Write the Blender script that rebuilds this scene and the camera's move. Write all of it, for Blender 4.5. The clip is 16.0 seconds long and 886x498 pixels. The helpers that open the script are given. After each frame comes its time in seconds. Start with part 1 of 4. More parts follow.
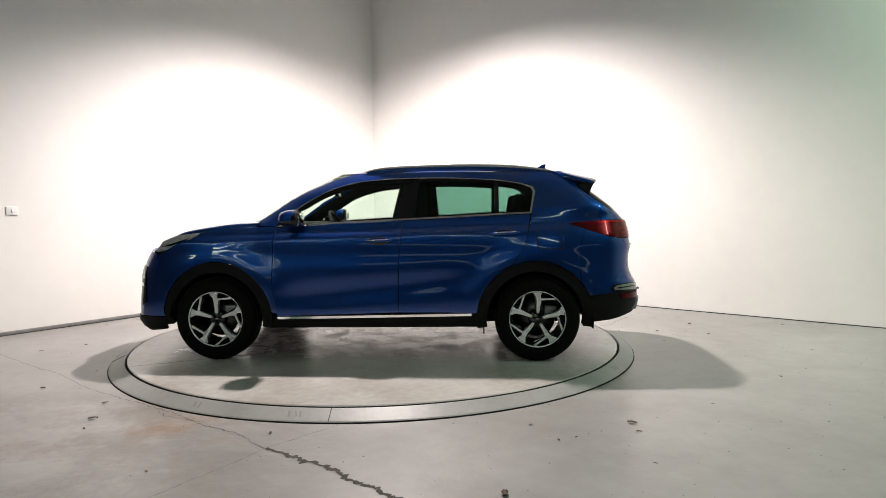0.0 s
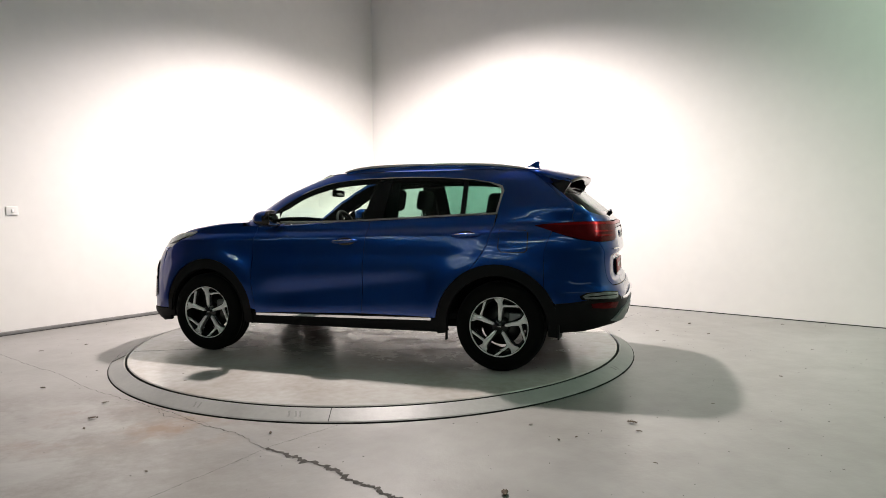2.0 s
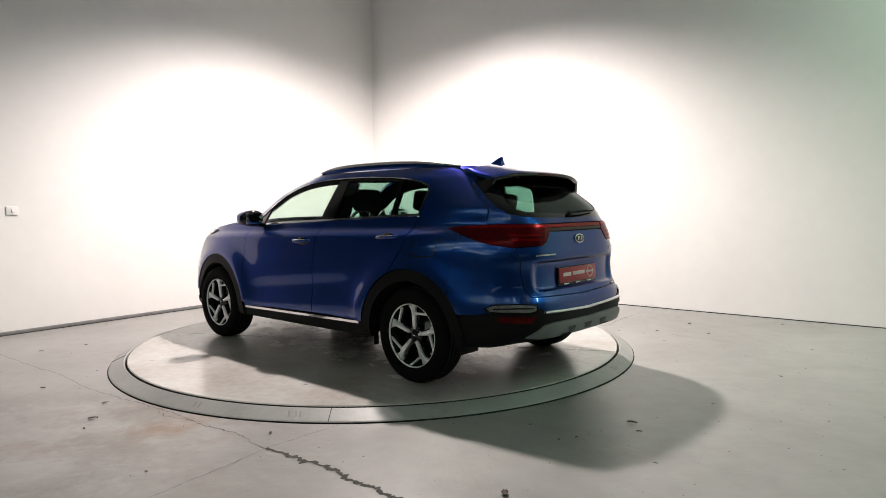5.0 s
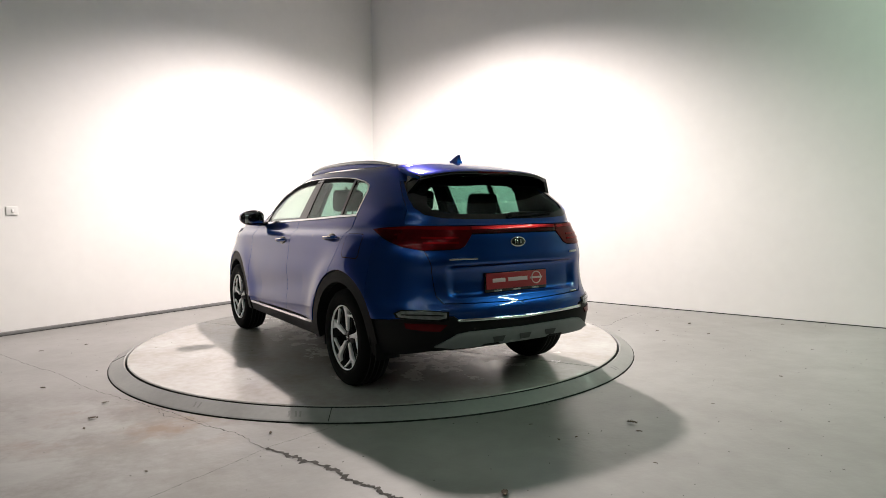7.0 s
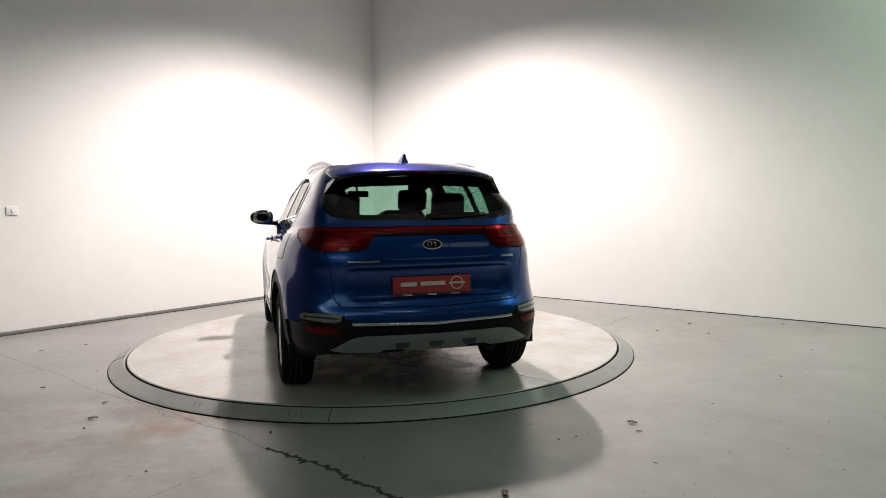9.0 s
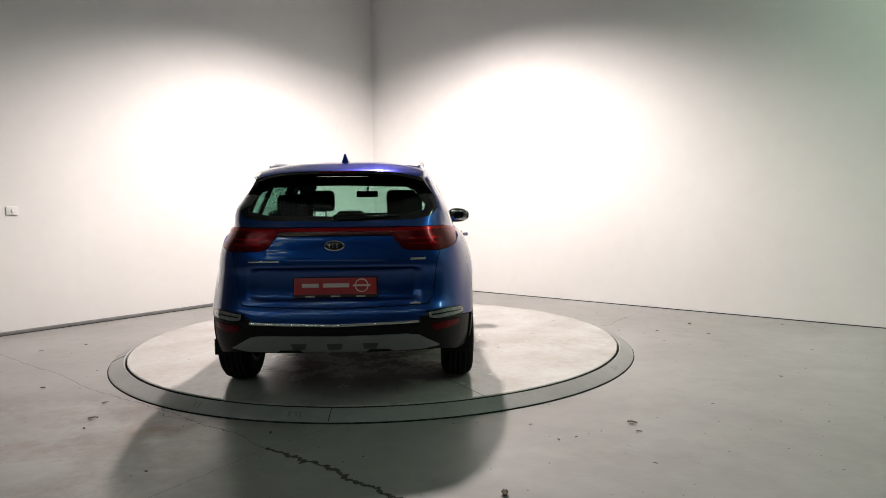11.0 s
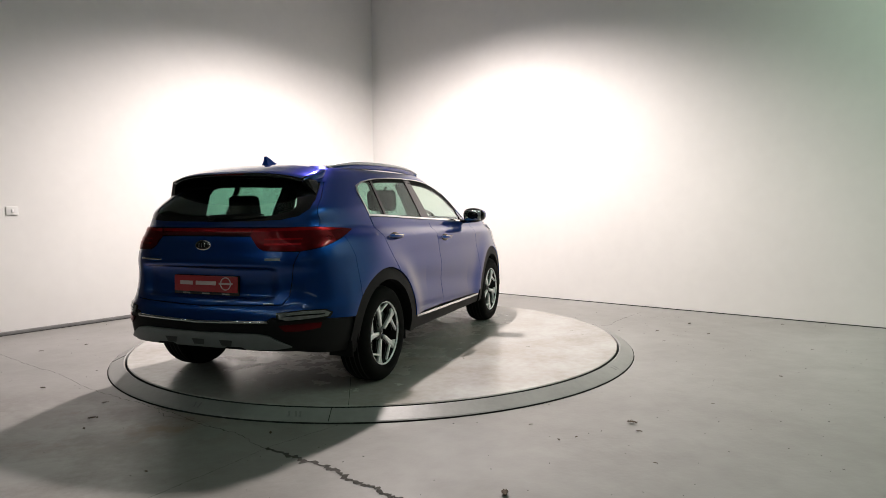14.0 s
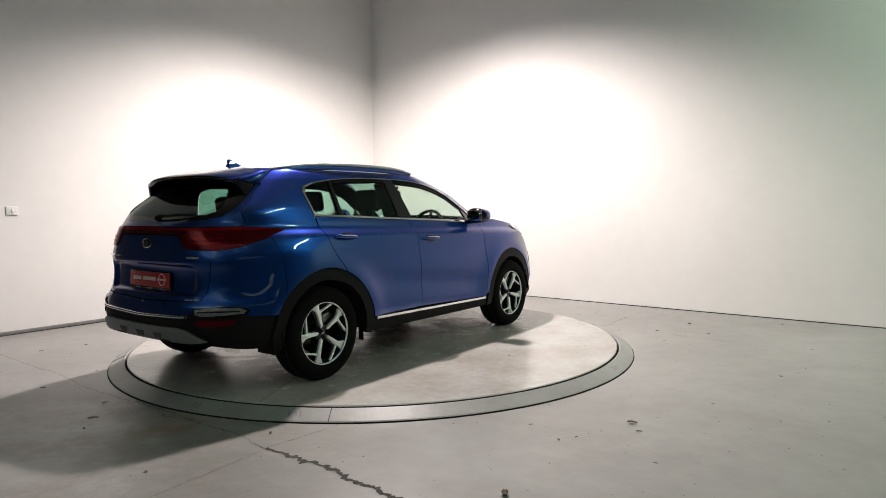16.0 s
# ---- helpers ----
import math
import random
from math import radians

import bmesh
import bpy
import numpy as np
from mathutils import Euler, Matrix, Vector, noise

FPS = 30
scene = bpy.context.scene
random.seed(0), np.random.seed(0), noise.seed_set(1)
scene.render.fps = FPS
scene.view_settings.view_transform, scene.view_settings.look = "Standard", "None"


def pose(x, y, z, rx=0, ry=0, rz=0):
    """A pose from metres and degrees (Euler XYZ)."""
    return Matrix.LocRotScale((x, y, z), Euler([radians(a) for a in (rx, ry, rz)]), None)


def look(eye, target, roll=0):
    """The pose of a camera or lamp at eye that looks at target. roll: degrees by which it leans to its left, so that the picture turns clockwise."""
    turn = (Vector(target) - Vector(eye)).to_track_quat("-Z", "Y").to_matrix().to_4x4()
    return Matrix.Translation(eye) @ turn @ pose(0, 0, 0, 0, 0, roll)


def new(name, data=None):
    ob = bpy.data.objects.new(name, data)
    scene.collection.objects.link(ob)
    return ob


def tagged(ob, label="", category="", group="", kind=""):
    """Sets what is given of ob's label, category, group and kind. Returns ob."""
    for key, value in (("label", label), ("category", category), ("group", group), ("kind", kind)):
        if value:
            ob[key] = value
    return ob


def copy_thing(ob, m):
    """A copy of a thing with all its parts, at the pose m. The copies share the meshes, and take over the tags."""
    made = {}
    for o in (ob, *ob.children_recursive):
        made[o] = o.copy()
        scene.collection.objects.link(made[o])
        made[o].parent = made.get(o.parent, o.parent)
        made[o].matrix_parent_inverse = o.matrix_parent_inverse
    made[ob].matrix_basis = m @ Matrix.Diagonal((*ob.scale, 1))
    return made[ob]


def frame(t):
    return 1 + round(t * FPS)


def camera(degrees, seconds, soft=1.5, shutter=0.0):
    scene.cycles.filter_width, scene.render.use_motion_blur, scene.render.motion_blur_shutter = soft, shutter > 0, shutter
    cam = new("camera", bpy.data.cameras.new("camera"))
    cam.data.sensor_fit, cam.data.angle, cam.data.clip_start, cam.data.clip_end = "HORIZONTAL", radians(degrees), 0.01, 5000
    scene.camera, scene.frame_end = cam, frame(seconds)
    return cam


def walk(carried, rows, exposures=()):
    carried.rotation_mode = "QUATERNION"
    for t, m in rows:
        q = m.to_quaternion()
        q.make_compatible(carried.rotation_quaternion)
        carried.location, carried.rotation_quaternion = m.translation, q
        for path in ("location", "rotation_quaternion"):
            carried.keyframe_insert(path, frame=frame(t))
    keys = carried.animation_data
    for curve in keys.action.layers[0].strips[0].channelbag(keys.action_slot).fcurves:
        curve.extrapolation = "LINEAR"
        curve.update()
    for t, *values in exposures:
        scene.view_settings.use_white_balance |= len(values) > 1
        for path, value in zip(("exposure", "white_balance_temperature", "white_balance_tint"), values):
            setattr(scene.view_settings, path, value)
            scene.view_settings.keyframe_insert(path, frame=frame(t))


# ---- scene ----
import functools

# The camera stands on a tripod; a light knock nudges it a little at 3.5 s.
EYE = Vector((0.0, -6.346, 1.2635))
CAM_TURN = Matrix(((0.995075, 0.015832, -0.097849), (-0.098668, 0.063952, -0.993063), (-0.009464, 0.997827, 0.065199)))


def stand(dx=0.0, forward=0.0):
    m = CAM_TURN.to_4x4()
    m.translation = EYE + CAM_TURN @ Vector((dx, 0, -forward))
    return m


cam = camera(68.78, 16.0, soft=0.55)
walk(cam, [(0.0, stand()), (3.4, stand()), (3.5, stand(0.0, 0.035)), (3.6, stand(0.0, 0.03)), (3.8, stand(0.0, 0.008)),
           (4.0, stand()), (16.0, stand())],
     exposures=[(0.0, -0.01), (4.0, -0.04), (7.0, -0.12), (9.0, -0.24), (11.3, -0.36), (12.5, -0.40), (14.0, -0.36), (16.0, -0.31)])

# ---- light ----
world = bpy.data.worlds.new("hall_air")
scene.world = world
world.use_nodes = True
world.node_tree.nodes["Background"].inputs[0].default_value = (0.5, 0.55, 0.52, 1)
world.node_tree.nodes["Background"].inputs[1].default_value = 0.012

CORNER = Vector((-0.075, 5.17, 0.0))
LEFT_DIR = Vector((-0.6866, -0.7271, 0.0))
RIGHT_DIR = Vector((0.7193, -0.6947, 0.0))
CEILING = 6.4
FLOOR = -0.07


def flood(eye, target, watts, cone, blend, colour, size):
    data = bpy.data.lights.new("flood_light", "SPOT")
    data.energy, data.spot_size, data.spot_blend, data.color, data.shadow_soft_size = watts, radians(cone), blend, colour, size
    ob = new("flood_light", data)
    ob.matrix_world = look(eye, target)
    return ob


WARM = (1.0, 0.885, 0.85)
FLOODS = [((0.14, 0.90, 4.60), (0.20, 1.22, 0.0))]
for eye, target in FLOODS:
    flood(eye, target, 1890, 147, 0.64, WARM, 0.10)
# rows of ceiling tubes in the hall behind the camera
TUBE_Z = 4.9
ROWS = [(Vector((-0.9, -7.6, 0)) + LEFT_DIR * 1.9 * k, 3.1, 7, -44) for k in range(6)]
# two more rows behind right, added only as fill to brighten the car's tail
ROWS += [(Vector((2.6, -7.4, 0)) + LEFT_DIR * 1.9 * k, 3.1, 6, -44) for k in range(2)]
ROWS += [(Vector((-7.0, -4.6, 0)) + LEFT_DIR * 1.7 * k, 3.1, 9, -44) for k in range(2)]
ROWS += [(Vector((-4.6, -6.2, 0)) + LEFT_DIR * 1.7 * k, 3.1, 9, -44) for k in range(4)]
ROWS += [(Vector((x, y, 0)), 1.6, 44, -44) for x, y in ((5.0, -2.0), (6.0, -3.0), (7.0, -4.0))]
for at, length, watts, turn in ROWS:
    data = bpy.data.lights.new("tube_light", "AREA")
    data.shape, data.size, data.size_y, data.energy, data.color = "RECTANGLE", length - 0.1, 0.05 if length > 2 else 0.10, watts, (0.80, 1.0, 0.87) if length > 2 else (0.68, 1.0, 0.74)
    new("tube_light", data).matrix_world = pose(at.x, at.y, TUBE_Z - 0.075, 0, 0, turn)


# ---- materials ----
def node_mat(name, colour, rough=0.5, metal=0.0, vary=0.12, scale=6.0, bump=0.0, bump_scale=60.0, coat=0.0, second=None, contrast=0.0, spec=0.5, edge=None):
    """A surface with two scales of colour variation and fine relief."""
    m = bpy.data.materials.new(name)
    m.use_nodes = True
    n, l = m.node_tree.nodes, m.node_tree.links
    b = n["Principled BSDF"]
    b.inputs["Roughness"].default_value, b.inputs["Metallic"].default_value = rough, metal
    b.inputs["Coat Weight"].default_value = coat
    b.inputs["Specular IOR Level"].default_value = spec
    if edge:
        b.inputs["Specular Tint"].default_value = (*edge, 1)
    b.inputs["Coat Roughness"].default_value = 0.03
    co = n.new("ShaderNodeTexCoord")
    big, small = n.new("ShaderNodeTexNoise"), n.new("ShaderNodeTexNoise")
    big.inputs["Scale"].default_value, small.inputs["Scale"].default_value = scale, scale * 9
    big.inputs["Detail"].default_value = 5
    l.new(co.outputs["Object"], big.inputs["Vector"])
    l.new(co.outputs["Object"], small.inputs["Vector"])
    mixf = n.new("ShaderNodeMath")
    mixf.operation = "MULTIPLY_ADD"
    l.new(small.outputs["Fac"], mixf.inputs[0])
    mixf.inputs[1].default_value = 0.35
    l.new(big.outputs["Fac"], mixf.inputs[2])
    ramp = n.new("ShaderNodeValToRGB")
    c = Vector(colour)
    d = Vector(second) if second else c * (1 - vary)
    u = c * (1 + vary * 0.5)
    ramp.color_ramp.elements[0].position, ramp.color_ramp.elements[1].position = 0.4 + contrast, 0.95 - contrast
    ramp.color_ramp.elements[0].color = (*d, 1)
    ramp.color_ramp.elements[1].color = (*u, 1)
    l.new(mixf.outputs[0], ramp.inputs[0])
    l.new(ramp.outputs[0], b.inputs["Base Color"])
    rr = n.new("ShaderNodeMapRange")
    rr.inputs["To Min"].default_value, rr.inputs["To Max"].default_value = rough * 0.88, min(1, rough * 1.14)
    l.new(big.outputs["Fac"], rr.inputs["Value"])
    l.new(rr.outputs[0], b.inputs["Roughness"])
    if bump:
        t = n.new("ShaderNodeTexNoise")
        t.inputs["Scale"].default_value = bump_scale
        t.inputs["Detail"].default_value = 4
        l.new(co.outputs["Object"], t.inputs["Vector"])
        bp = n.new("ShaderNodeBump")
        bp.inputs["Strength"].default_value, bp.inputs["Distance"].default_value = bump, 0.01
        l.new(t.outputs["Fac"], bp.inputs["Height"])
        l.new(bp.outputs[0], b.inputs["Normal"])
    return m


def glass_mat(name, tint, rough=0.0):
    """One face of a tinted pane: what passes takes the tint, and it mirrors more the flatter it is seen."""
    m = bpy.data.materials.new(name)
    m.use_nodes = True
    n, l = m.node_tree.nodes, m.node_tree.links
    n.remove(n["Principled BSDF"])
    t, g, mix, f = n.new("ShaderNodeBsdfTransparent"), n.new("ShaderNodeBsdfGlossy"), n.new("ShaderNodeMixShader"), n.new("ShaderNodeLayerWeight")
    t.inputs[0].default_value = (*[math.sqrt(c) for c in tint], 1)
    g.inputs["Roughness"].default_value = rough
    p, a = n.new("ShaderNodeMath"), n.new("ShaderNodeMath")
    p.operation, a.operation = "POWER", "MULTIPLY_ADD"
    l.new(f.outputs["Facing"], p.inputs[0])
    p.inputs[1].default_value = 5.0
    l.new(p.outputs[0], a.inputs[0])
    a.inputs[1].default_value, a.inputs[2].default_value = 0.7, 0.03
    l.new(a.outputs[0], mix.inputs[0])
    l.new(t.outputs[0], mix.inputs[1])
    l.new(g.outputs[0], mix.inputs[2])
    l.new(mix.outputs[0], n["Material Output"].inputs[0])
    return m


def glow_mat(name, colour, strength):
    m = bpy.data.materials.new(name)
    m.use_nodes = True
    b = m.node_tree.nodes["Principled BSDF"]
    b.inputs["Base Color"].default_value = (0.8, 0.8, 0.8, 1)
    b.inputs["Emission Color"].default_value = (*colour, 1)
    b.inputs["Emission Strength"].default_value = strength
    return m


WALL_PAINT = node_mat("white_wall_paint", (0.80, 0.79, 0.77), 0.75, vary=0.05, scale=0.9, bump=0.04, bump_scale=90)
CEIL_PAINT = node_mat("grey_ceiling", (0.42, 0.42, 0.41), 0.8, vary=0.1, scale=1.5)
HALL_PAINT = node_mat("hall_wall_paint", (0.22, 0.23, 0.225), 0.7, vary=0.1, scale=1.0)
HALL_DARK = node_mat("dark_hall_partition", (0.06, 0.063, 0.062), 0.7, vary=0.15, scale=1.0)
CONCRETE = node_mat("painted_concrete", (0.312, 0.307, 0.298), 0.36, scale=0.7, bump=0.12, bump_scale=35, second=(0.220, 0.213, 0.201), contrast=0.06)
DISC_MAT = node_mat("worn_disc_concrete", (0.46, 0.455, 0.44), 0.22, scale=1.7, bump=0.05, bump_scale=30, second=(0.33, 0.300, 0.270), contrast=0.05)


def add_dirt_shade(m, colour, scale, half_x, half_y, rough, at=(0.0, 0.0)):
    """Dirt, and shade painted as colour, in ragged patches round a spot of a surface."""
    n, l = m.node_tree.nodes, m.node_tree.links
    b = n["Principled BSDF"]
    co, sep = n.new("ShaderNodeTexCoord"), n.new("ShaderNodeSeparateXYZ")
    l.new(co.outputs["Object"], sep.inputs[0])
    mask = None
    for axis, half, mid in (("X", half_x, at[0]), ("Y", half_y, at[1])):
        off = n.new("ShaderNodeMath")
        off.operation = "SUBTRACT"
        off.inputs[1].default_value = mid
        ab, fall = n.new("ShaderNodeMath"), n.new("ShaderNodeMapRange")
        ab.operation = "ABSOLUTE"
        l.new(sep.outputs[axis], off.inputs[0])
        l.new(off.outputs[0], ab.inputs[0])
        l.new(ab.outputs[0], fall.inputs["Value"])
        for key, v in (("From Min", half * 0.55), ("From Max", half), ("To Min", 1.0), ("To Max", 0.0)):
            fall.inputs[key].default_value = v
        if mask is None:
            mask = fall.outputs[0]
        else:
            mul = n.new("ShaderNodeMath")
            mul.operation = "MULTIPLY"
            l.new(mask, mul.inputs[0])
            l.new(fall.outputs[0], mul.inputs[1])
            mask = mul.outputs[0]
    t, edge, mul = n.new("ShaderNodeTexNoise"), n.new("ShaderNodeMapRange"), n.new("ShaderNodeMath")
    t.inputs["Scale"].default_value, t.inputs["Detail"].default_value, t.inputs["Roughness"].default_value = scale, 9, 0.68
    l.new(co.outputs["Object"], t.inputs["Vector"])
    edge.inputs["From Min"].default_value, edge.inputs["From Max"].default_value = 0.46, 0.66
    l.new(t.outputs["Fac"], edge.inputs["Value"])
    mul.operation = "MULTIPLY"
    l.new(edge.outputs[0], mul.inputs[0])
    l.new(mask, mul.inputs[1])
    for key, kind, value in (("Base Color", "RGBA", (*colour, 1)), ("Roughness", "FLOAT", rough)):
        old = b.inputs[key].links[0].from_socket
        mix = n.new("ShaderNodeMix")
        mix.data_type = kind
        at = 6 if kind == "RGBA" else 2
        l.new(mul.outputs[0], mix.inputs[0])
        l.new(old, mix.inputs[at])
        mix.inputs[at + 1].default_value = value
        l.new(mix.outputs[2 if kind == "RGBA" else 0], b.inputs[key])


add_dirt_shade(CONCRETE, (0.235, 0.175, 0.135), 2.4, 0.75, 0.55, 0.55, (-1.51, -2.22))
# broad near-left patch: floor dirt plus the car's soft shadow painted into the colour
add_dirt_shade(CONCRETE, (0.195, 0.180, 0.165), 1.6, 2.4, 1.5, 0.5, (-2.2, -2.7))
add_dirt_shade(DISC_MAT, (0.265, 0.215, 0.185), 3.4, 2.1, 1.15, 0.45)
RING_MAT = node_mat("grey_steel_ring", (0.31, 0.31, 0.30), 0.42, vary=0.2, scale=3.0, bump=0.06, bump_scale=60)
GAP_MAT = node_mat("black_gap", (0.012, 0.012, 0.012), 0.9)
SKIRT_MAT = node_mat("dark_skirting", (0.22, 0.22, 0.215), 0.6, vary=0.3, scale=8)
WHITE_PLASTIC = node_mat("white_plastic", (0.78, 0.78, 0.76), 0.35, vary=0.03)
GREY_METAL = node_mat("grey_metal", (0.35, 0.35, 0.36), 0.4, 0.8)
TUBE_GLOW = glow_mat("tube_glow", (0.86, 1.0, 0.90), 7.0)
BAND_GLOW = glow_mat("fill_band_glow", (0.9, 1.0, 0.95), 0.65)
FLOOD_GLOW = glow_mat("flood_glow", (1.0, 0.9, 0.84), 40.0)
LEAF_MAT = node_mat("dry_leaf", (0.075, 0.05, 0.03), 0.8, vary=0.4, scale=40)
SCUFF_MAT = node_mat("rubber_scuff", (0.255, 0.252, 0.248), 0.6, vary=0.4, scale=40)
DIRT_MAT = node_mat("dried_mud", (0.30, 0.27, 0.24), 0.8, vary=0.35, scale=12)
CRACK_MAT = node_mat("crack_dirt", (0.060, 0.055, 0.050), 0.95, vary=0.75, scale=40)


# ---- building helpers ----
def finish(name, bm, material, parent=None, smooth=True):
    me = bpy.data.meshes.new(name)
    bm.to_mesh(me)
    bm.free()
    for m in (material if isinstance(material, (list, tuple)) else [material]):
        me.materials.append(m)
    if smooth:
        me.shade_smooth()
    ob = new(name, me)
    if parent:
        ob.parent = parent
    return ob


def part(name, bm, material, parent, label="", smooth=True):
    return tagged(finish(name, bm, material, parent, smooth), label)


def box_bm(size, at=(0, 0, 0), bevel=0.0, bm=None, rot=None, segments=2):
    new_bm = bmesh.new()
    m = Matrix.Translation(at) @ (rot.to_4x4() if rot else Matrix.Identity(4)) @ Matrix.Diagonal((*size, 1))
    bmesh.ops.create_cube(new_bm, size=1.0, matrix=m)
    if bevel:
        bmesh.ops.bevel(new_bm, geom=list(new_bm.edges), offset=bevel, segments=segments, affect="EDGES", profile=0.5)
    if bm is None:
        return new_bm
    merge(bm, new_bm)
    return bm


def merge(bm, other, m=None):
    if m is not None:
        bmesh.ops.transform(other, matrix=m, verts=list(other.verts))
    lookup = [bm.verts.new(v.co) for v in other.verts]
    other.verts.index_update()
    for f in other.faces:
        g = bm.faces.new([lookup[v.index] for v in f.verts])
        g.material_index, g.smooth = f.material_index, f.smooth
    other.free()
    return bm


def revolve_bm(profile, steps=48, axis="z", close=False, arc=360.0):
    """A profile of (radius, height) turned about an axis."""
    bm = bmesh.new()
    rings = []
    full = arc >= 359.9
    for k in range(steps if full else steps + 1):
        a = radians(arc) * k / steps
        ring = []
        for r, h in profile:
            x, y, z = r * math.cos(a), r * math.sin(a), h
            ring.append(bm.verts.new({"z": (x, y, z), "y": (x, h, y), "x": (h, x, y)}[axis]))
        rings.append(ring)
    n = len(profile)
    for k in range(len(rings) if full else len(rings) - 1):
        a, b = rings[k], rings[(k + 1) % len(rings)]
        for i in range(n if close else n - 1):
            j = (i + 1) % n
            try:
                bm.faces.new((a[i], b[i], b[j], a[j]))
            except ValueError:
                pass
    bmesh.ops.remove_doubles(bm, verts=list(bm.verts), dist=1e-6)
    bmesh.ops.recalc_face_normals(bm, faces=list(bm.faces))
    return bm


def tube_bm(points, radius, sides=8, flat=1.0, bm=None):
    """A rounded bar along points; flat squeezes it along z."""
    bm = bm or bmesh.new()
    pts = [Vector(p) for p in points]
    rings = []
    for i, p in enumerate(pts):
        d = (pts[min(i + 1, len(pts) - 1)] - pts[max(i - 1, 0)]).normalized()
        up = Vector((0, 0, 1)) if abs(d.z) < 0.9 else Vector((1, 0, 0))
        u = d.cross(up).normalized()
        v = u.cross(d).normalized()
        r = radius[i] if isinstance(radius, (list, tuple)) else radius
        rings.append([bm.verts.new(p + (u * math.cos(2 * math.pi * k / sides) + v * math.sin(2 * math.pi * k / sides) * flat) * r) for k in range(sides)])
    for a, b in zip(rings, rings[1:]):
        for k in range(sides):
            bm.faces.new((a[k], b[k], b[(k + 1) % sides], a[(k + 1) % sides]))
    bm.faces.new(rings[0][::-1])
    bm.faces.new(rings[-1])
    return bm


# ---- the hall ----
LEFT_END, RIGHT_END = CORNER + LEFT_DIR * 21, CORNER + RIGHT_DIR * 21
FAR_END = LEFT_END + RIGHT_DIR * 21


def wall(name, a, b, material, label):
    """A wall 0.2 m thick whose inner face runs from a to b; the room lies on its right hand."""
    d = (b - a).normalized()
    out = Vector((-d.y, d.x, 0)) * 0.2
    bm = bmesh.new()
    foot = [a, b, b + out, a + out]
    lo = [bm.verts.new((p.x, p.y, FLOOR - 0.1)) for p in foot]
    hi = [bm.verts.new((p.x, p.y, CEILING)) for p in foot]
    bm.faces.new(lo[::-1])
    bm.faces.new(hi)
    for i in range(4):
        j = (i + 1) % 4
        bm.faces.new((lo[i], lo[j], hi[j], hi[i]))
    bmesh.ops.recalc_face_normals(bm, faces=list(bm.faces))
    return tagged(finish(name, bm, material, smooth=False), label, "wall", kind="structure")


STUDIO_END = CORNER + LEFT_DIR * 6.3
wall("wall_west", STUDIO_END, CORNER, WALL_PAINT, "smooth white-painted studio wall lit by a flood lamp")
wall("wall_hall_c", LEFT_END, STUDIO_END, HALL_DARK, "plain dark grey wall of the dim hall beside the studio")
wall("wall_east", CORNER, RIGHT_END, WALL_PAINT, "smooth white-painted studio wall with a greenish cast")
wall("wall_hall_a", RIGHT_END, FAR_END, HALL_PAINT, "plain grey wall of the dim hall behind")
wall("wall_hall_b", FAR_END, LEFT_END, HALL_PAINT, "plain grey wall of the dim hall behind")

bm = bmesh.new()
R_OUT, R_DISC = 2.401, 2.2556
ring_v = [bm.verts.new((R_OUT * math.cos(2 * math.pi * k / 96), R_OUT * math.sin(2 * math.pi * k / 96), FLOOR)) for k in range(96)]
rim_v = []
for k in range(96):
    a = 2 * math.pi * k / 96
    rim_v.append(bm.verts.new((24 * math.cos(a), -9 + 24 * math.sin(a), FLOOR)))
for k in range(96):
    bm.faces.new((ring_v[k], rim_v[k], rim_v[(k + 1) % 96], ring_v[(k + 1) % 96]))
floor = tagged(finish("floor", bm, CONCRETE, smooth=False), "worn grey painted concrete floor with cracks and stains", "floor", kind="structure")
bm = box_bm((46, 46, 0.2), (0, -10, CEILING + 0.1))
tagged(finish("ceiling", bm, CEIL_PAINT, smooth=False), "dim grey ceiling of the hall", "ceiling", kind="structure")

# pit wall under the ring and the ring itself
bm = revolve_bm([(R_OUT + 0.02, FLOOR - 0.05), (0.01, FLOOR - 0.05)], 96)
tagged(finish("turntable_pit", bm, GAP_MAT, smooth=False), "black shallow pit under the turntable", "pit", kind="structure")
bm = revolve_bm([(R_OUT - 0.008, FLOOR + 0.008), (R_OUT - 0.016, FLOOR + 0.014), (R_DISC + 0.022, -0.006), (R_DISC + 0.013, -0.012), (R_DISC + 0.013, FLOOR - 0.04)], 160)
ring = tagged(finish("turntable_ring", bm, RING_MAT, smooth=False), "fixed sloping grey ring round the turntable", "turntable", kind="structure")
part("ring_foot", revolve_bm([(R_OUT - 0.007, FLOOR - 0.04), (R_OUT - 0.007, FLOOR + 0.0085)], 160), GAP_MAT, ring, "black foot of the ring", smooth=False)
for a, d in ((255.5, 12), (256.6, 16), (257.3, 10), (238.0, 20), (239.0, 8), (322.0, 12), (323.2, 9)):
    scuff = part("scuff", box_bm((0.052, 0.013, 0.0008), (0, 0, 0)), SCUFF_MAT, ring, "dark tyre scuff", smooth=False)
    scuff.matrix_basis = pose(0, 0, 0, 0, 0, a) @ pose(R_DISC + 0.076, 0, -0.0312, 0, math.degrees(math.atan2(0.050, 0.107))) @ pose(0, 0, 0, 0, 0, d)
for a in (193.0, 8.0, 262.0):
    b2 = box_bm((0.118, 0.004, 0.004), (0, 0, 0))
    seam = part("seam", b2, GAP_MAT, ring, smooth=False)
    seam.matrix_basis = pose(0, 0, 0, 0, 0, a) @ pose(R_DISC + 0.076, 0, -0.0305, 0, math.degrees(math.atan2(0.050, 0.107)))
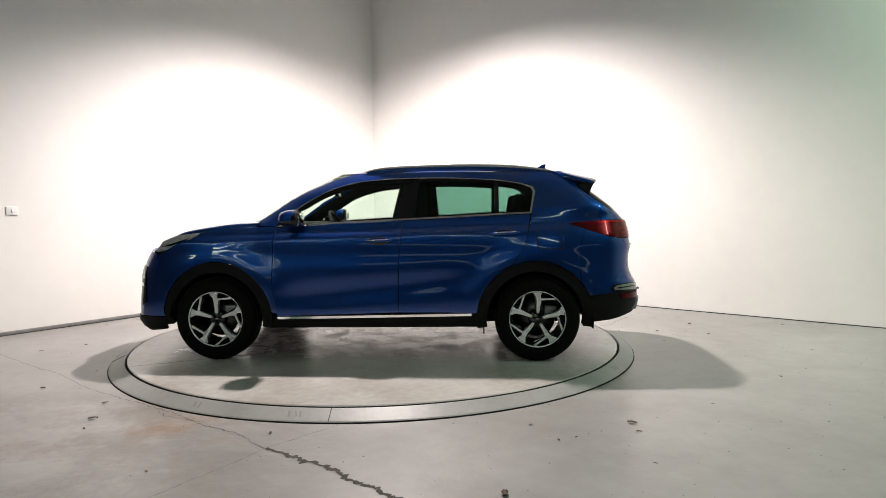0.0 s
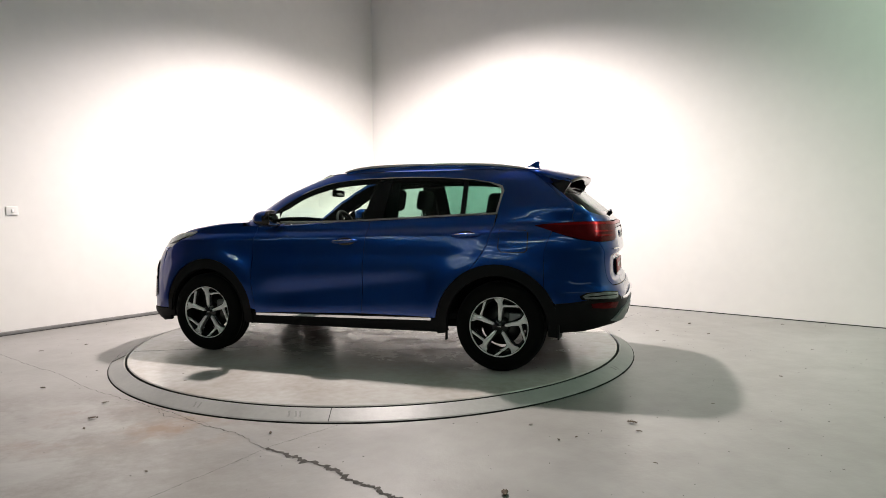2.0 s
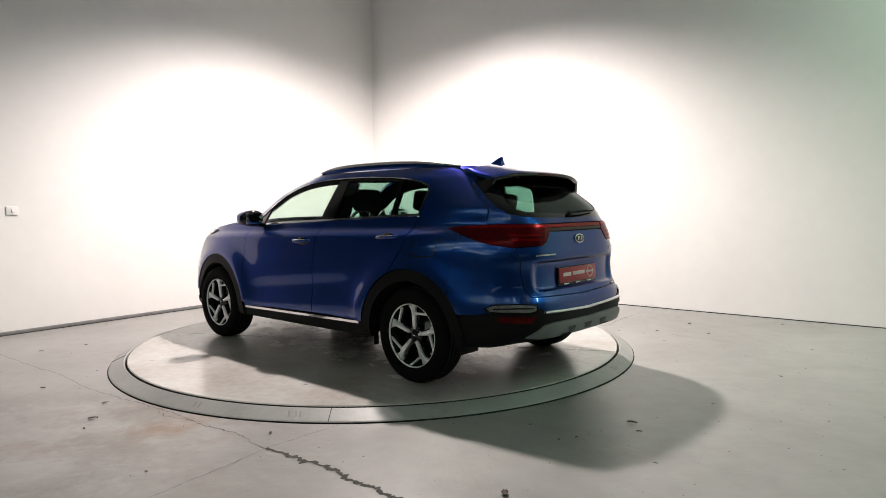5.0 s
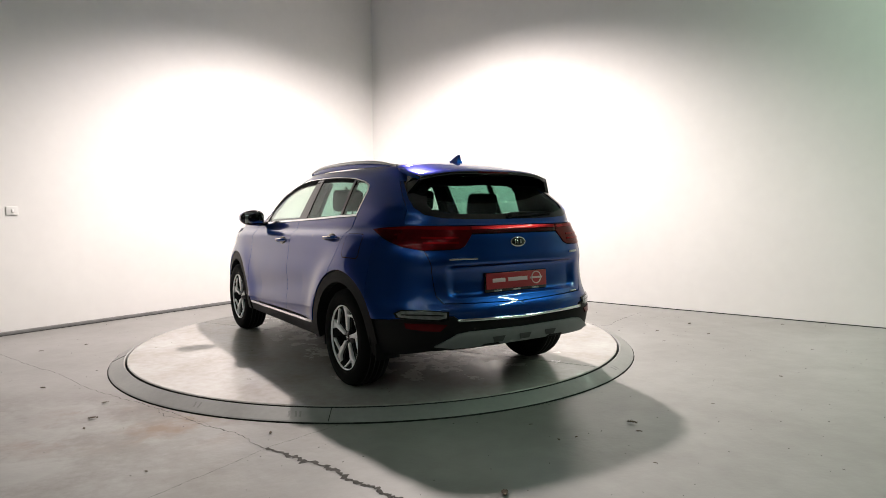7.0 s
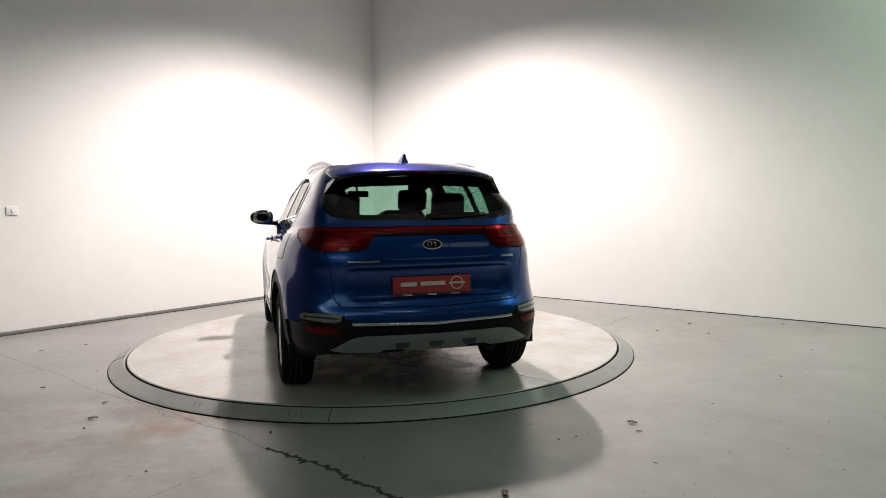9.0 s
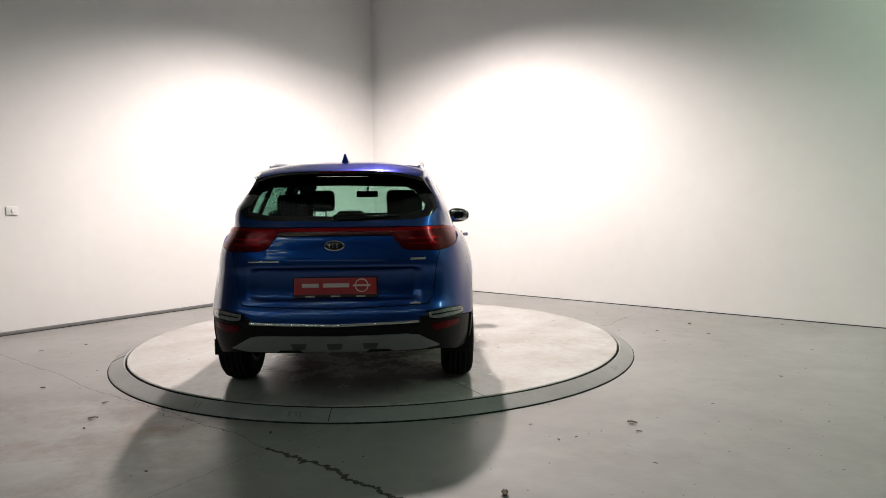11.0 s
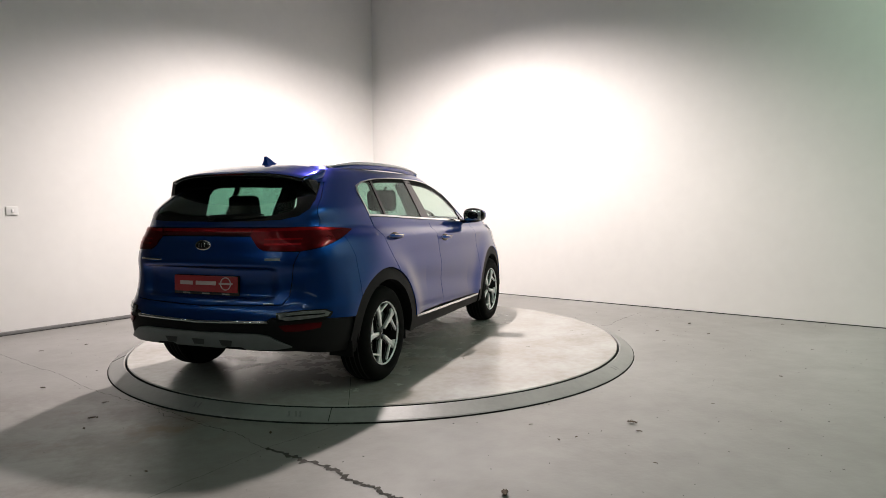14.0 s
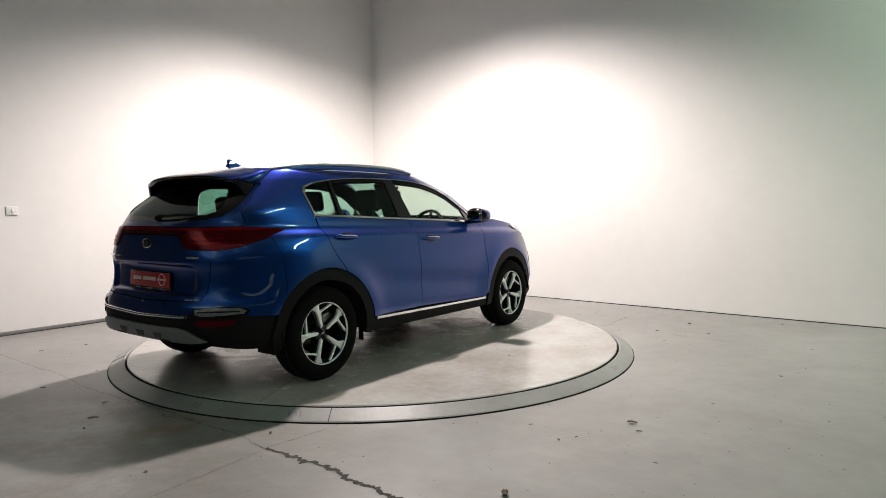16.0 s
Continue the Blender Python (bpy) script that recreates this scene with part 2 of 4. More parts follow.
disc = tagged(new("turntable"), "round revolving turntable platform of smooth grey concrete", "turntable")
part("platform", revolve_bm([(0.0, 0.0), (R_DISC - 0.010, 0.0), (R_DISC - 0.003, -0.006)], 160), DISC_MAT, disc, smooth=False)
# platform's side coloured black: the gap's shade is put into the colour
part("edge_gap_shade", revolve_bm([(R_DISC - 0.0035, -0.0055), (R_DISC - 0.0035, FLOOR - 0.04)], 160), GAP_MAT, disc, "side of the platform, coloured black for the shade in the gap", smooth=False)
seam = part("seam", box_bm((2 * R_DISC - 0.06, 0.003, 0.003), (0, 0, -0.0006)), GAP_MAT, disc, smooth=False)
seam.matrix_basis = pose(0, 0, 0, 0, 0, 27.9) @ pose(0, 0.26, 0)

# ---- the car: one skin, cut into panels ----
CAR_X, CAR_Y = -0.1098, 0.1374
car = tagged(new("car"), "metallic blue five-door SUV with black cladding and chrome trim", "car")

SLOT_GREY = node_mat("dark_grey_slot", (0.055, 0.056, 0.058), 0.6, vary=0.2, scale=15)
LAMP_DARK = node_mat("smoked_red_lens", (0.05, 0.003, 0.005), 0.15, vary=0.2, scale=25, spec=0.4)
HEADLAMP = node_mat("headlamp_reflector", (0.62, 0.63, 0.65), 0.15, 0.15, vary=0.45, scale=30, coat=1.0)
PAINT = node_mat("metallic_blue_paint", (0.0064, 0.052, 0.268), 0.30, 0.80, vary=0.03, scale=3.0, coat=1.0, edge=(0.0, 0.15, 0.17))
PAINT.node_tree.nodes["Principled BSDF"].inputs["Coat IOR"].default_value = 1.54
PAINT.node_tree.nodes["Principled BSDF"].inputs["Coat Roughness"].default_value = 0.015
BLACK_PLASTIC = node_mat("black_plastic", (0.0065, 0.0065, 0.0072), 0.55, vary=0.15, scale=20, bump=0.05, bump_scale=300, spec=0.14)
GLOSS_BLACK = node_mat("gloss_black", (0.006, 0.006, 0.007), 0.08, vary=0.05)
TRIM_DARK = node_mat("dark_interior_trim", (0.008, 0.008, 0.0085), 0.8, vary=0.2, scale=15, spec=0.2)
SEAT_CLOTH = node_mat("dark_seat_cloth", (0.022, 0.022, 0.024), 0.85, vary=0.25, scale=30, bump=0.1, bump_scale=250)
CHROME = node_mat("chrome", (0.80, 0.80, 0.82), 0.09, 1.0, vary=0.03)
SATIN = node_mat("satin_silver", (0.55, 0.56, 0.57), 0.3, 0.8, vary=0.05)
ALLOY = node_mat("machined_alloy", (0.97, 0.97, 0.98), 0.30, 0.3, vary=0.05, scale=30)
SKID_GREY = node_mat("grey_skid_plate", (0.20, 0.21, 0.215), 0.45, 0.2, vary=0.1, scale=12)
RUBBER = node_mat("tyre_rubber", (0.006, 0.006, 0.006), 0.85, vary=0.2, scale=25, bump=0.08, bump_scale=200, spec=0.1)
LAMP_RED = node_mat("red_lamp_lens", (0.30, 0.004, 0.008), 0.22, 0.55, vary=0.25, scale=25, coat=0.25, edge=(0.6, 0.02, 0.03))
LAMP_DEEP = node_mat("deep_red_lamp_lens", (0.105, 0.003, 0.006), 0.22, 0.55, vary=0.3, scale=25, coat=0.25, edge=(0.5, 0.02, 0.03))
LAMP_CLEAR = node_mat("clear_lamp_lens", (0.30, 0.30, 0.30), 0.15, 0.3, vary=0.4, scale=30, coat=1.0)
PLATE_RED = node_mat("red_number_plate", (0.42, 0.035, 0.045), 0.35, vary=0.06, scale=20)
PLATE_INK = node_mat("pale_plate_ink", (0.70, 0.55, 0.56), 0.4, vary=0.05)
DISC_STEEL = node_mat("brake_disc_steel", (0.07, 0.068, 0.066), 0.35, 1.0, vary=0.2, scale=20)
GLASS_FRONT = glass_mat("pale_green_glass", (0.80, 0.90, 0.83))
GLASS_REAR = glass_mat("tinted_green_glass", (0.31, 0.51, 0.43))
GLASS_LENS = glass_mat("clear_lens", (0.9, 0.92, 0.92))
MIRROR_GLASS = node_mat("mirror_glass", (0.8, 0.8, 0.82), 0.02, 1.0, vary=0.02)


def curve(table):
    """A smooth curve through (at, value) rows."""
    t, v = np.array(table, float).T
    o = np.argsort(t)
    t, v = t[o], v[o]
    h, d = np.diff(t), np.diff(v) / np.diff(t)
    g = np.empty_like(v)
    g[0], g[-1] = d[0], d[-1]
    g[1:-1] = (h[1:] * d[:-1] + h[:-1] * d[1:]) / (h[1:] + h[:-1])

    def at(q):
        q = min(max(q, t[0]), t[-1])
        i = min(max(int(np.searchsorted(t, q)) - 1, 0), len(t) - 2)
        s = (q - t[i]) / h[i]
        return ((1 + 2 * s) * (1 - s) ** 2 * v[i] + s * (1 - s) ** 2 * h[i] * g[i] + s * s * (3 - 2 * s) * v[i + 1] + s * s * (s - 1) * h[i] * g[i + 1])
    return at


# half width, rear end and front end by height; the front of the lower body and of the cabin differ
HALF_W = curve([(0.15, 0.82), (0.28, 0.893), (0.40, 0.918), (0.56, 0.924), (0.66, 0.922), (0.76, 0.914), (0.88, 0.893), (0.97, 0.879), (1.03, 0.861),
                (1.10, 0.820), (1.16, 0.788), (1.22, 0.760), (1.32, 0.714), (1.42, 0.666), (1.50, 0.621), (1.56, 0.566), (1.60, 0.50)])
REAR_X = curve([(0.20, -2.06), (0.28, -2.13), (0.36, -2.205), (0.46, -2.235), (0.55, -2.237), (0.62, -2.222), (0.66, -2.198), (0.72, -2.178), (0.84, -2.175), (0.90, -2.186),
                (1.00, -2.172), (1.08, -2.158), (1.135, -2.14), (1.18, -2.095), (1.28, -1.975), (1.36, -1.875), (1.44, -1.77), (1.50, -1.69), (1.56, -1.60), (1.60, -1.5)])
FRONT_LOW = curve([(0.12, 1.98), (0.20, 2.10), (0.27, 2.175), (0.38, 2.175), (0.58, 2.155), (0.75, 2.125), (0.90, 2.06), (1.00, 1.98), (1.10, 1.88), (1.2, 1.7)])
FRONT_CAB = curve([(1.05, 1.28), (1.12, 1.19), (1.18, 1.09), (1.24, 0.995), (1.34, 0.835), (1.43, 0.685), (1.50, 0.55), (1.56, 0.385), (1.60, 0.14)])
MID_X = -0.35
POWER, POWER_TAIL, POWER_TOP = 5.6, 4.7, 8.0


def unit_outline(phi, power):
    c, s = math.cos(phi), math.sin(phi)
    k = (abs(c) ** power + abs(s) ** power) ** (-1 / power)
    return c * k, s * k


PHI = np.linspace(0, math.pi, 1201)
CX, SY = np.array([unit_outline(a, POWER if a < math.pi / 2 else POWER_TAIL) for a in PHI]).T
CX_TOP, SY_TOP = np.array([unit_outline(a, POWER if a < math.pi / 2 else POWER_TOP) for a in PHI]).T
CX_ROOF, SY_ROOF = np.array([unit_outline(a, 3.2 if a < math.pi / 2 else POWER_TOP) for a in PHI]).T
U_OF = np.concatenate([[0], np.cumsum(np.hypot(np.diff(np.where(CX > 0, CX * 2.6, CX * 1.85)), np.diff(SY * 0.9)))])
U_END = float(U_OF[-1])


@functools.lru_cache(maxsize=20000)
def outline_at(z):
    """The plan outline at height z: the tail of the cabin is squarer than that of the lower body, the front of the roof rounder."""
    w = min(1.0, max(0.0, (z - 1.12) / 0.16))
    w = w * w * (3 - 2 * w)
    v = min(1.0, max(0.0, (z - 1.36) / 0.2))
    v = v * v * (3 - 2 * v)
    tx, ty = CX_TOP + (CX_ROOF - CX_TOP) * v, SY_TOP + (SY_ROOF - SY_TOP) * v
    return CX + (tx - CX) * w, SY + (ty - SY) * w


def skin(u, z, cab=False, off=0.0):
    """A point of the left half of the skin and its normal: u runs round the car from nose to tail."""
    def raw(u, z):
        cx, sy = outline_at(z)
        c, s = np.interp(u, U_OF, cx), np.interp(u, U_OF, sy)
        front = (FRONT_CAB if cab else FRONT_LOW)(z)
        x = MID_X + c * ((front - MID_X) if c > 0 else (MID_X - REAR_X(z)))
        return Vector((x, s * HALF_W(z), z))
    p = raw(u, z)
    e = 0.012
    du = raw(min(u + e, U_END), z) - raw(max(u - e, 0), z)
    if u <= e or u >= U_END - e:
        du.x = 0
    n = (raw(u, z + e) - raw(u, z - e)).cross(du).normalized()
    if n.dot(Vector((1.5 * float(np.interp(u, U_OF, CX)), p.y, 0))) < 0 and abs(n.z) < 0.95:
        n = -n
    return p + n * off, n


def u_at(kind, value, z, cab=False):
    """u of the point of the skin at height z whose x (or, at the tail 'y', at the nose 'f', whose y) is value."""
    cx, sy = outline_at(z)
    front = (FRONT_CAB if cab else FRONT_LOW)(z)
    if kind == "x":
        row = MID_X + np.where(cx > 0, cx * (front - MID_X), cx * (MID_X - REAR_X(z)))
        return float(np.interp(-value, -row, U_OF))
    row = sy * HALF_W(z)
    if kind == "y":
        return float(np.interp(value, row[::-1][:600], U_OF[::-1][:600]))
    return float(np.interp(value, row[:600], U_OF[:600]))


def dense(points, step=0.035):
    """Outline points (kind, value, z), with in-between points wherever two neighbours are of one kind."""
    out = []
    for (k, a, z), (k2, b, z2) in zip(points, points[1:] + points[:1]):
        out.append((k, a, z))
        if k == k2:
            n = int(math.hypot(b - a, z2 - z) / step)
            for i in range(1, n + 1):
                f = i / (n + 1)
                out.append((k, a + (b - a) * f, z + (z2 - z) * f))
    return out


def xs(*pairs):
    return [("x", a, b) for a, b in pairs]


def ys(*pairs):
    return [("y", a, b) for a, b in pairs]


def arc(cx, cz, r, a0, a1, n=14):
    return [("x", cx + r * math.cos(radians(a0 + (a1 - a0) * i / n)), cz + r * math.sin(radians(a0 + (a1 - a0) * i / n))) for i in range(n + 1)]


def pressed(u, z, cab, off, bulge):
    """A point of the skin with its pressed shape, and the normal of that shape."""
    p, n = skin(u, z, cab, off)
    if not bulge:
        return p, n
    at = p + n * bulge(u, z, p)

    def near(a, b):
        q, m = skin(a, b, cab, off)
        return q + m * bulge(a, b, q)
    e = 0.008
    du = near(min(u + e, U_END), z) - near(max(u - e, 0), z)
    if u <= e or u >= U_END - e:
        du.x = 0
    m = (near(u, z + e) - near(u, z - e)).cross(du).normalized()
    return at, (-m if m.dot(n) < 0 else m)


def panel(name, outline, material, parent=None, label="", cab=False, off=0.0, deep=0.02, both=True, back=None, cell=0.05, whole=False, bulge=None):
    """A piece of the skin inside the outline, with thickness and a black back. both: one for each side of the car;
    whole: the outline's half and its mirror image in one mesh (for pieces across the tail or nose)."""
    pts = [(u_at(k, a, z, cab), z) for k, a, z in dense(outline)]
    clean = [pts[0]]
    for q in pts[1:]:
        if math.hypot(q[0] - clean[-1][0], q[1] - clean[-1][1]) > 0.0015:
            clean.append(q)
    if math.hypot(clean[0][0] - clean[-1][0], clean[0][1] - clean[-1][1]) < 0.0015:
        clean.pop()
    bm = bmesh.new()
    bm.faces.new([bm.verts.new((u, z, 0)) for u, z in clean])
    us, zs = [u for u, _ in clean], [z for _, z in clean]
    for lo, hi, axis in ((min(us), max(us), 0), (min(zs), max(zs), 1)):
        for i in range(int(lo / cell) + 1, int(hi / cell) + 1):
            co = Vector((0, 0, 0))
            no = Vector((0, 0, 0))
            co[axis], no[axis] = i * cell, 1
            bmesh.ops.bisect_plane(bm, geom=list(bm.verts) + list(bm.edges) + list(bm.faces), dist=1e-6, plane_co=co, plane_no=no)
    bm.normal_update()
    bm.verts.index_update()
    flat = [(v.co.x, v.co.y) for v in bm.verts]
    faces = [[v.index for v in f.verts] for f in bm.faces]
    rim = [[v.index for v in l.edge.verts] if l.vert == l.edge.verts[0] else [v.index for v in l.edge.verts][::-1] for f in bm.faces for l in f.loops if len(l.edge.link_faces) == 1]
    bm.free()
    made = []
    top, nor = [], []
    for u, z in flat:
        p, n = pressed(u, z, cab, off, bulge)
        top.append(p)
        nor.append(n)
    # winding: outward
    total = Vector()
    for f in faces:
        for i in range(1, len(f) - 1):
            total += ((top[f[i]] - top[f[0]]).cross(top[f[i + 1]] - top[f[0]]))
    mean = sum(nor, Vector())
    flip = total.dot(mean) < 0

    def build(sides):
        verts, polys, mats, norms = [], [], [], []
        inward = [p - n * deep for p, n in zip(top, nor)]
        k = len(top)
        middle = [whole and p.y < 0.002 for p in top]
        spot = {}
        for side in sides:
            m = Vector((1, side, 1))
            for layer, row in ((0, top), (1, inward)):
                for i, p in enumerate(row):
                    if middle[i] and (1, layer, i) in spot:
                        spot[side, layer, i] = spot[1, layer, i]
                        continue
                    spot[side, layer, i] = len(verts)
                    verts.append((p.x, 0.0 if middle[i] else p.y * side, p.z))
            rev = flip != (side < 0)
            for f in faces:
                g = f[::-1] if rev else f
                polys.append([spot[side, 0, i] for i in g])
                norms += [tuple(nor[i] * m) for i in g]
                mats.append(0)
                g = g[::-1]
                polys.append([spot[side, 1, i] for i in g])
                norms += [tuple(-(nor[i] * m)) for i in g]
                mats.append(1)
            for a, b in rim:
                if middle[a] and middle[b]:
                    continue
                e = (top[b] - top[a]).cross(nor[a])
                e = (e.normalized() if e.length > 1e-9 else nor[a]) * (-1 if flip else 1)
                q = [spot[side, 0, a], spot[side, 1, a], spot[side, 1, b], spot[side, 0, b]]
                polys.append(q[::-1] if rev else q)
                norms += [tuple(e * m)] * 4
                mats.append(0)
        me = bpy.data.meshes.new(name)
        me.from_pydata(verts, [], polys)
        me.materials.append(material)
        me.materials.append(back or TRIM_DARK)
        me.polygons.foreach_set("material_index", mats)
        me.update()
        me.shade_smooth()
        if len(me.loops) == len(norms):
            me.normals_split_custom_set(norms)
        ob = new(name, me)
        ob.parent = parent or car
        return tagged(ob, label)
    if whole:
        return [build((1, -1))]
    return [build((s,)) for s in ((1, -1) if both else (1,))]


BELT = [(0.835, 1.112), (0.57, 1.122), (0.29, 1.138), (-0.23, 1.160), (-0.64, 1.178), (-1.01, 1.197), (-1.295, 1.208)]
DLO_TOP = [(0.80, 1.165), (0.60, 1.305), (0.41, 1.410), (0.21, 1.472), (-0.07, 1.503), (-0.34, 1.510), (-0.64, 1.508), (-1.02, 1.485), (-1.22, 1.455), (-1.315, 1.425), (-1.335, 1.385)]
belt_z, dlo_z = curve(BELT), curve(DLO_TOP[:-1])
ARCH_F, ARCH_R, ARCH_Z, ARCH_OUT, ARCH_IN = 1.315, -1.315, 0.345, 0.472, 0.392


def along(fn, a, b, n=8, lift=0.0):
    return [("x", a + (b - a) * i / n, fn(a + (b - a) * i / n) + lift) for i in range(n + 1)]


# doors
DOOR_FRONT = along(belt_z, 0.83, -0.228, 8, -0.012) + xs((-0.205, 0.79), (-0.200, 0.405), (0.795, 0.375), (0.838, 0.65))
DOOR_REAR = along(belt_z, -0.234, -1.285, 8, -0.012) + xs((-1.262, 1.05), (-1.238, 0.965), (-1.19, 0.88)) + arc(ARCH_R, ARCH_Z, ARCH_OUT + 0.006, 66, 8, 9) + xs((-0.84, 0.405), (-0.2055, 0.405), (-0.2105, 0.79))


def bell(v, width):
    return math.exp(-(v / width) ** 2)


def crease(u, z, p):
    """The pressed shape of the sides: shoulder line, hollow above the sill, swelling over the wheels."""
    side = min(1.0, max(0.0, (p.y - 0.60) / 0.12))
    hollow = -0.020 * bell(z - (0.60 - 0.10 * p.x), 0.100) * min(1, max(0, (0.98 - abs(p.x + 0.02)) / 0.45))
    line = 1.002 + 0.028 * (0.8 - p.x)
    d = z - line
    shoulder = 0.016 * math.exp(-math.sqrt(d * d + 0.008 ** 2) / (0.035 if d > 0 else 0.10))
    under = -0.010 * bell(d - 0.062, 0.030)
    flare = 0
    for x in (ARCH_R, ARCH_F):
        flare += 0.024 * bell(math.hypot(p.x - x, z - ARCH_Z) - 0.49, 0.12)
    haunch = 0.016 * bell(p.x + 1.45, 0.38) * bell(z - 0.93, 0.15)
    return side * (hollow + (shoulder + under) * (1 - 0.7 * min(1, max(0, (-1.45 - p.x) / 0.5))) + (flare + haunch) * (1 if z > 0.3 else 0))


doors_front = panel("front_door", DOOR_FRONT, PAINT, cell=0.020, label="blue front door panel", bulge=crease)
doors_rear = panel("rear_door", DOOR_REAR, PAINT, cell=0.018, label="blue rear door panel", bulge=crease)
# wings
panel("front_wing", xs((0.835, 1.108), (0.843, 0.65), (0.800, 0.40)) + arc(ARCH_F, ARCH_Z, ARCH_OUT + 0.004, 172, 12, 18)
      + xs((1.80, 0.44), (1.86, 0.60), (1.88, 0.76), (1.845, 0.885), (1.70, 0.955), (1.52, 1.048), (1.46, 1.066), (1.2, 1.104)), PAINT, label="blue front wing", bulge=crease, cell=0.017)
# side frame with the roof side and rear quarter
A_EDGE = [(1.06, 1.125), (0.92, 1.215), (0.76, 1.322), (0.58, 1.418), (0.405, 1.495), (0.22, 1.549)]
side_frame = (xs((-1.30, 1.196), (-1.315, 1.30)) + xs(*DLO_TOP[::-1]) + xs((0.842, 1.112), (0.96, 1.112)) + xs(*A_EDGE)
              + xs((0.05, 1.558), (-0.5, 1.558), (-1.0, 1.558), (-1.36, 1.556)) + ys((0.540, 1.552), (0.582, 1.478), (0.623, 1.40), (0.655, 1.33), (0.675, 1.27), (0.695, 1.19), (0.699, 1.142))
              + xs((-1.79, 1.137), (-1.66, 1.127), (-1.588, 1.115), (-1.66, 1.088), (-1.72, 1.068), (-1.695, 1.0), (-1.67, 0.92))
              + arc(ARCH_R, ARCH_Z, ARCH_OUT + 0.004, 138.5, 67.0, 10) + xs((-1.196, 0.878), (-1.2435, 0.963), (-1.2675, 1.05)))
panel("side_frame", side_frame, PAINT, cab=True, label="blue body side frame with rear quarter", bulge=crease, deep=0.03, back=TRIM_DARK, cell=0.018)
# tail
BUMPER_TOP = ys((0.664, 0.985), (0.640, 0.90), (0.618, 0.70), (0.585, 0.652), (0.0, 0.632))
panel("rear_bumper", xs((-1.723, 1.063), (-1.82, 1.036), (-1.93, 1.006)) + BUMPER_TOP
      + ys((0.0, 0.535), (0.50, 0.552), (0.535, 0.580), (0.70, 0.580)) + xs((-2.02, 0.565), (-1.9, 0.548), (-1.757, 0.538)) + arc(ARCH_R, ARCH_Z, ARCH_OUT + 0.004, 155, 139.2, 4) + xs((-1.673, 0.92), (-1.698, 1.0)),
      PAINT, whole=True, label="blue rear bumper", bulge=crease, cell=0.018)
panel("rear_cladding", xs((-1.757, 0.533), (-1.9, 0.543), (-2.02, 0.560)) + ys((0.70, 0.575), (0.54, 0.575), (0.505, 0.546), (0.0, 0.528), (0.0, 0.365), (0.55, 0.365), (0.66, 0.36)) + xs((-1.95, 0.325), (-1.79, 0.315), (-1.778, 0.42)),
      BLACK_PLASTIC, whole=True, off=0.004, label="black lower bumper cladding", deep=0.04)
panel("skid_plate", ys((0.0, 0.470), (0.44, 0.478), (0.52, 0.468), (0.645, 0.395), (0.55, 0.383), (0.36, 0.380), (0.33, 0.392), (0.22, 0.392), (0.19, 0.378), (0.0, 0.378)), SKID_GREY, whole=True, off=0.020, label="grey skid plate under the bumper", deep=0.02)
for y0 in (0.22,):
    panel("skid_slot", ys((y0 - 0.05, 0.430), (y0 + 0.05, 0.430), (y0 + 0.035, 0.396), (y0 - 0.035, 0.396)), SLOT_GREY, off=0.024, deep=0.003, label="dark slot in the skid plate")
panel("skid_slot", ys((0.0, 0.428), (0.05, 0.428), (0.038, 0.394), (0.0, 0.394)), SLOT_GREY, whole=True, off=0.024, deep=0.003, label="dark slot in the skid plate")
trim_pts = [skin(u_at("y", abs(y), 0.535 + 0.033 * abs(y)), 0.535 + 0.033 * abs(y), False, 0.012)[0] * 1 for y in np.linspace(-0.52, 0.52, 41)]
trim_pts = [Vector((p.x, math.copysign(p.y, y), p.z)) for p, y in zip(trim_pts, np.linspace(-0.52, 0.52, 41))]
part("bumper_trim", tube_bm(trim_pts, 0.011, 10), CHROME, car, "chrome strip across the bumper")
gate_label = "blue tailgate"
SEAM_UP = ys((0.6972, 1.144), (0.693, 1.19), (0.673, 1.27), (0.653, 1.33), (0.621, 1.40), (0.580, 1.478))
GLASS_SIDE = [(0.0, 1.178), (0.35, 1.181), (0.52, 1.189), (0.612, 1.212), (0.650, 1.258), (0.640, 1.32), (0.608, 1.40), (0.570, 1.475)]
tailgate = panel("tailgate", ys((0.0, 1.144)) + SEAM_UP + ys(*GLASS_SIDE[::-1]), PAINT, whole=True, cab=True, label=gate_label)[0]


def plate_dish(u, z, p):
    """The hollow for the number plate."""
    side = min(1, max(0, (0.565 - 0.25 * max(0, 0.74 - z) - abs(p.y)) / 0.08))
    up = min(1, max(0, (z - 0.678) / 0.03)) * min(1, max(0, (0.894 - z) / 0.028))
    s = side * up
    return -0.027 * s * s * (3 - 2 * s)


panel("tailgate_lower", ys((0.0, 1.083), (0.36, 1.083), (0.42, 1.01), (0.46, 0.992), (0.660, 0.985), (0.636, 0.90), (0.614, 0.703), (0.581, 0.658), (0.0, 0.638)), PAINT, tailgate, whole=True,
      label="blue lower tailgate with plate hollow", bulge=plate_dish, cell=0.016)
panel("rear_window", ys(*GLASS_SIDE) + ys((0.0, 1.478)), GLASS_REAR, tailgate, whole=True, cab=True, off=-0.004, deep=0.004, back=GLASS_REAR, label="green-tinted rear window")
border = ys(*GLASS_SIDE) + ys((0.0, 1.478), (0.0, 1.415), (0.45, 1.402), (0.51, 1.37), (0.572, 1.28), (0.56, 1.245), (0.44, 1.218), (0.0, 1.208))
panel("window_border", border, GLOSS_BLACK, tailgate, whole=True, cab=True, off=-0.001, deep=0.002, back=GLOSS_BLACK)
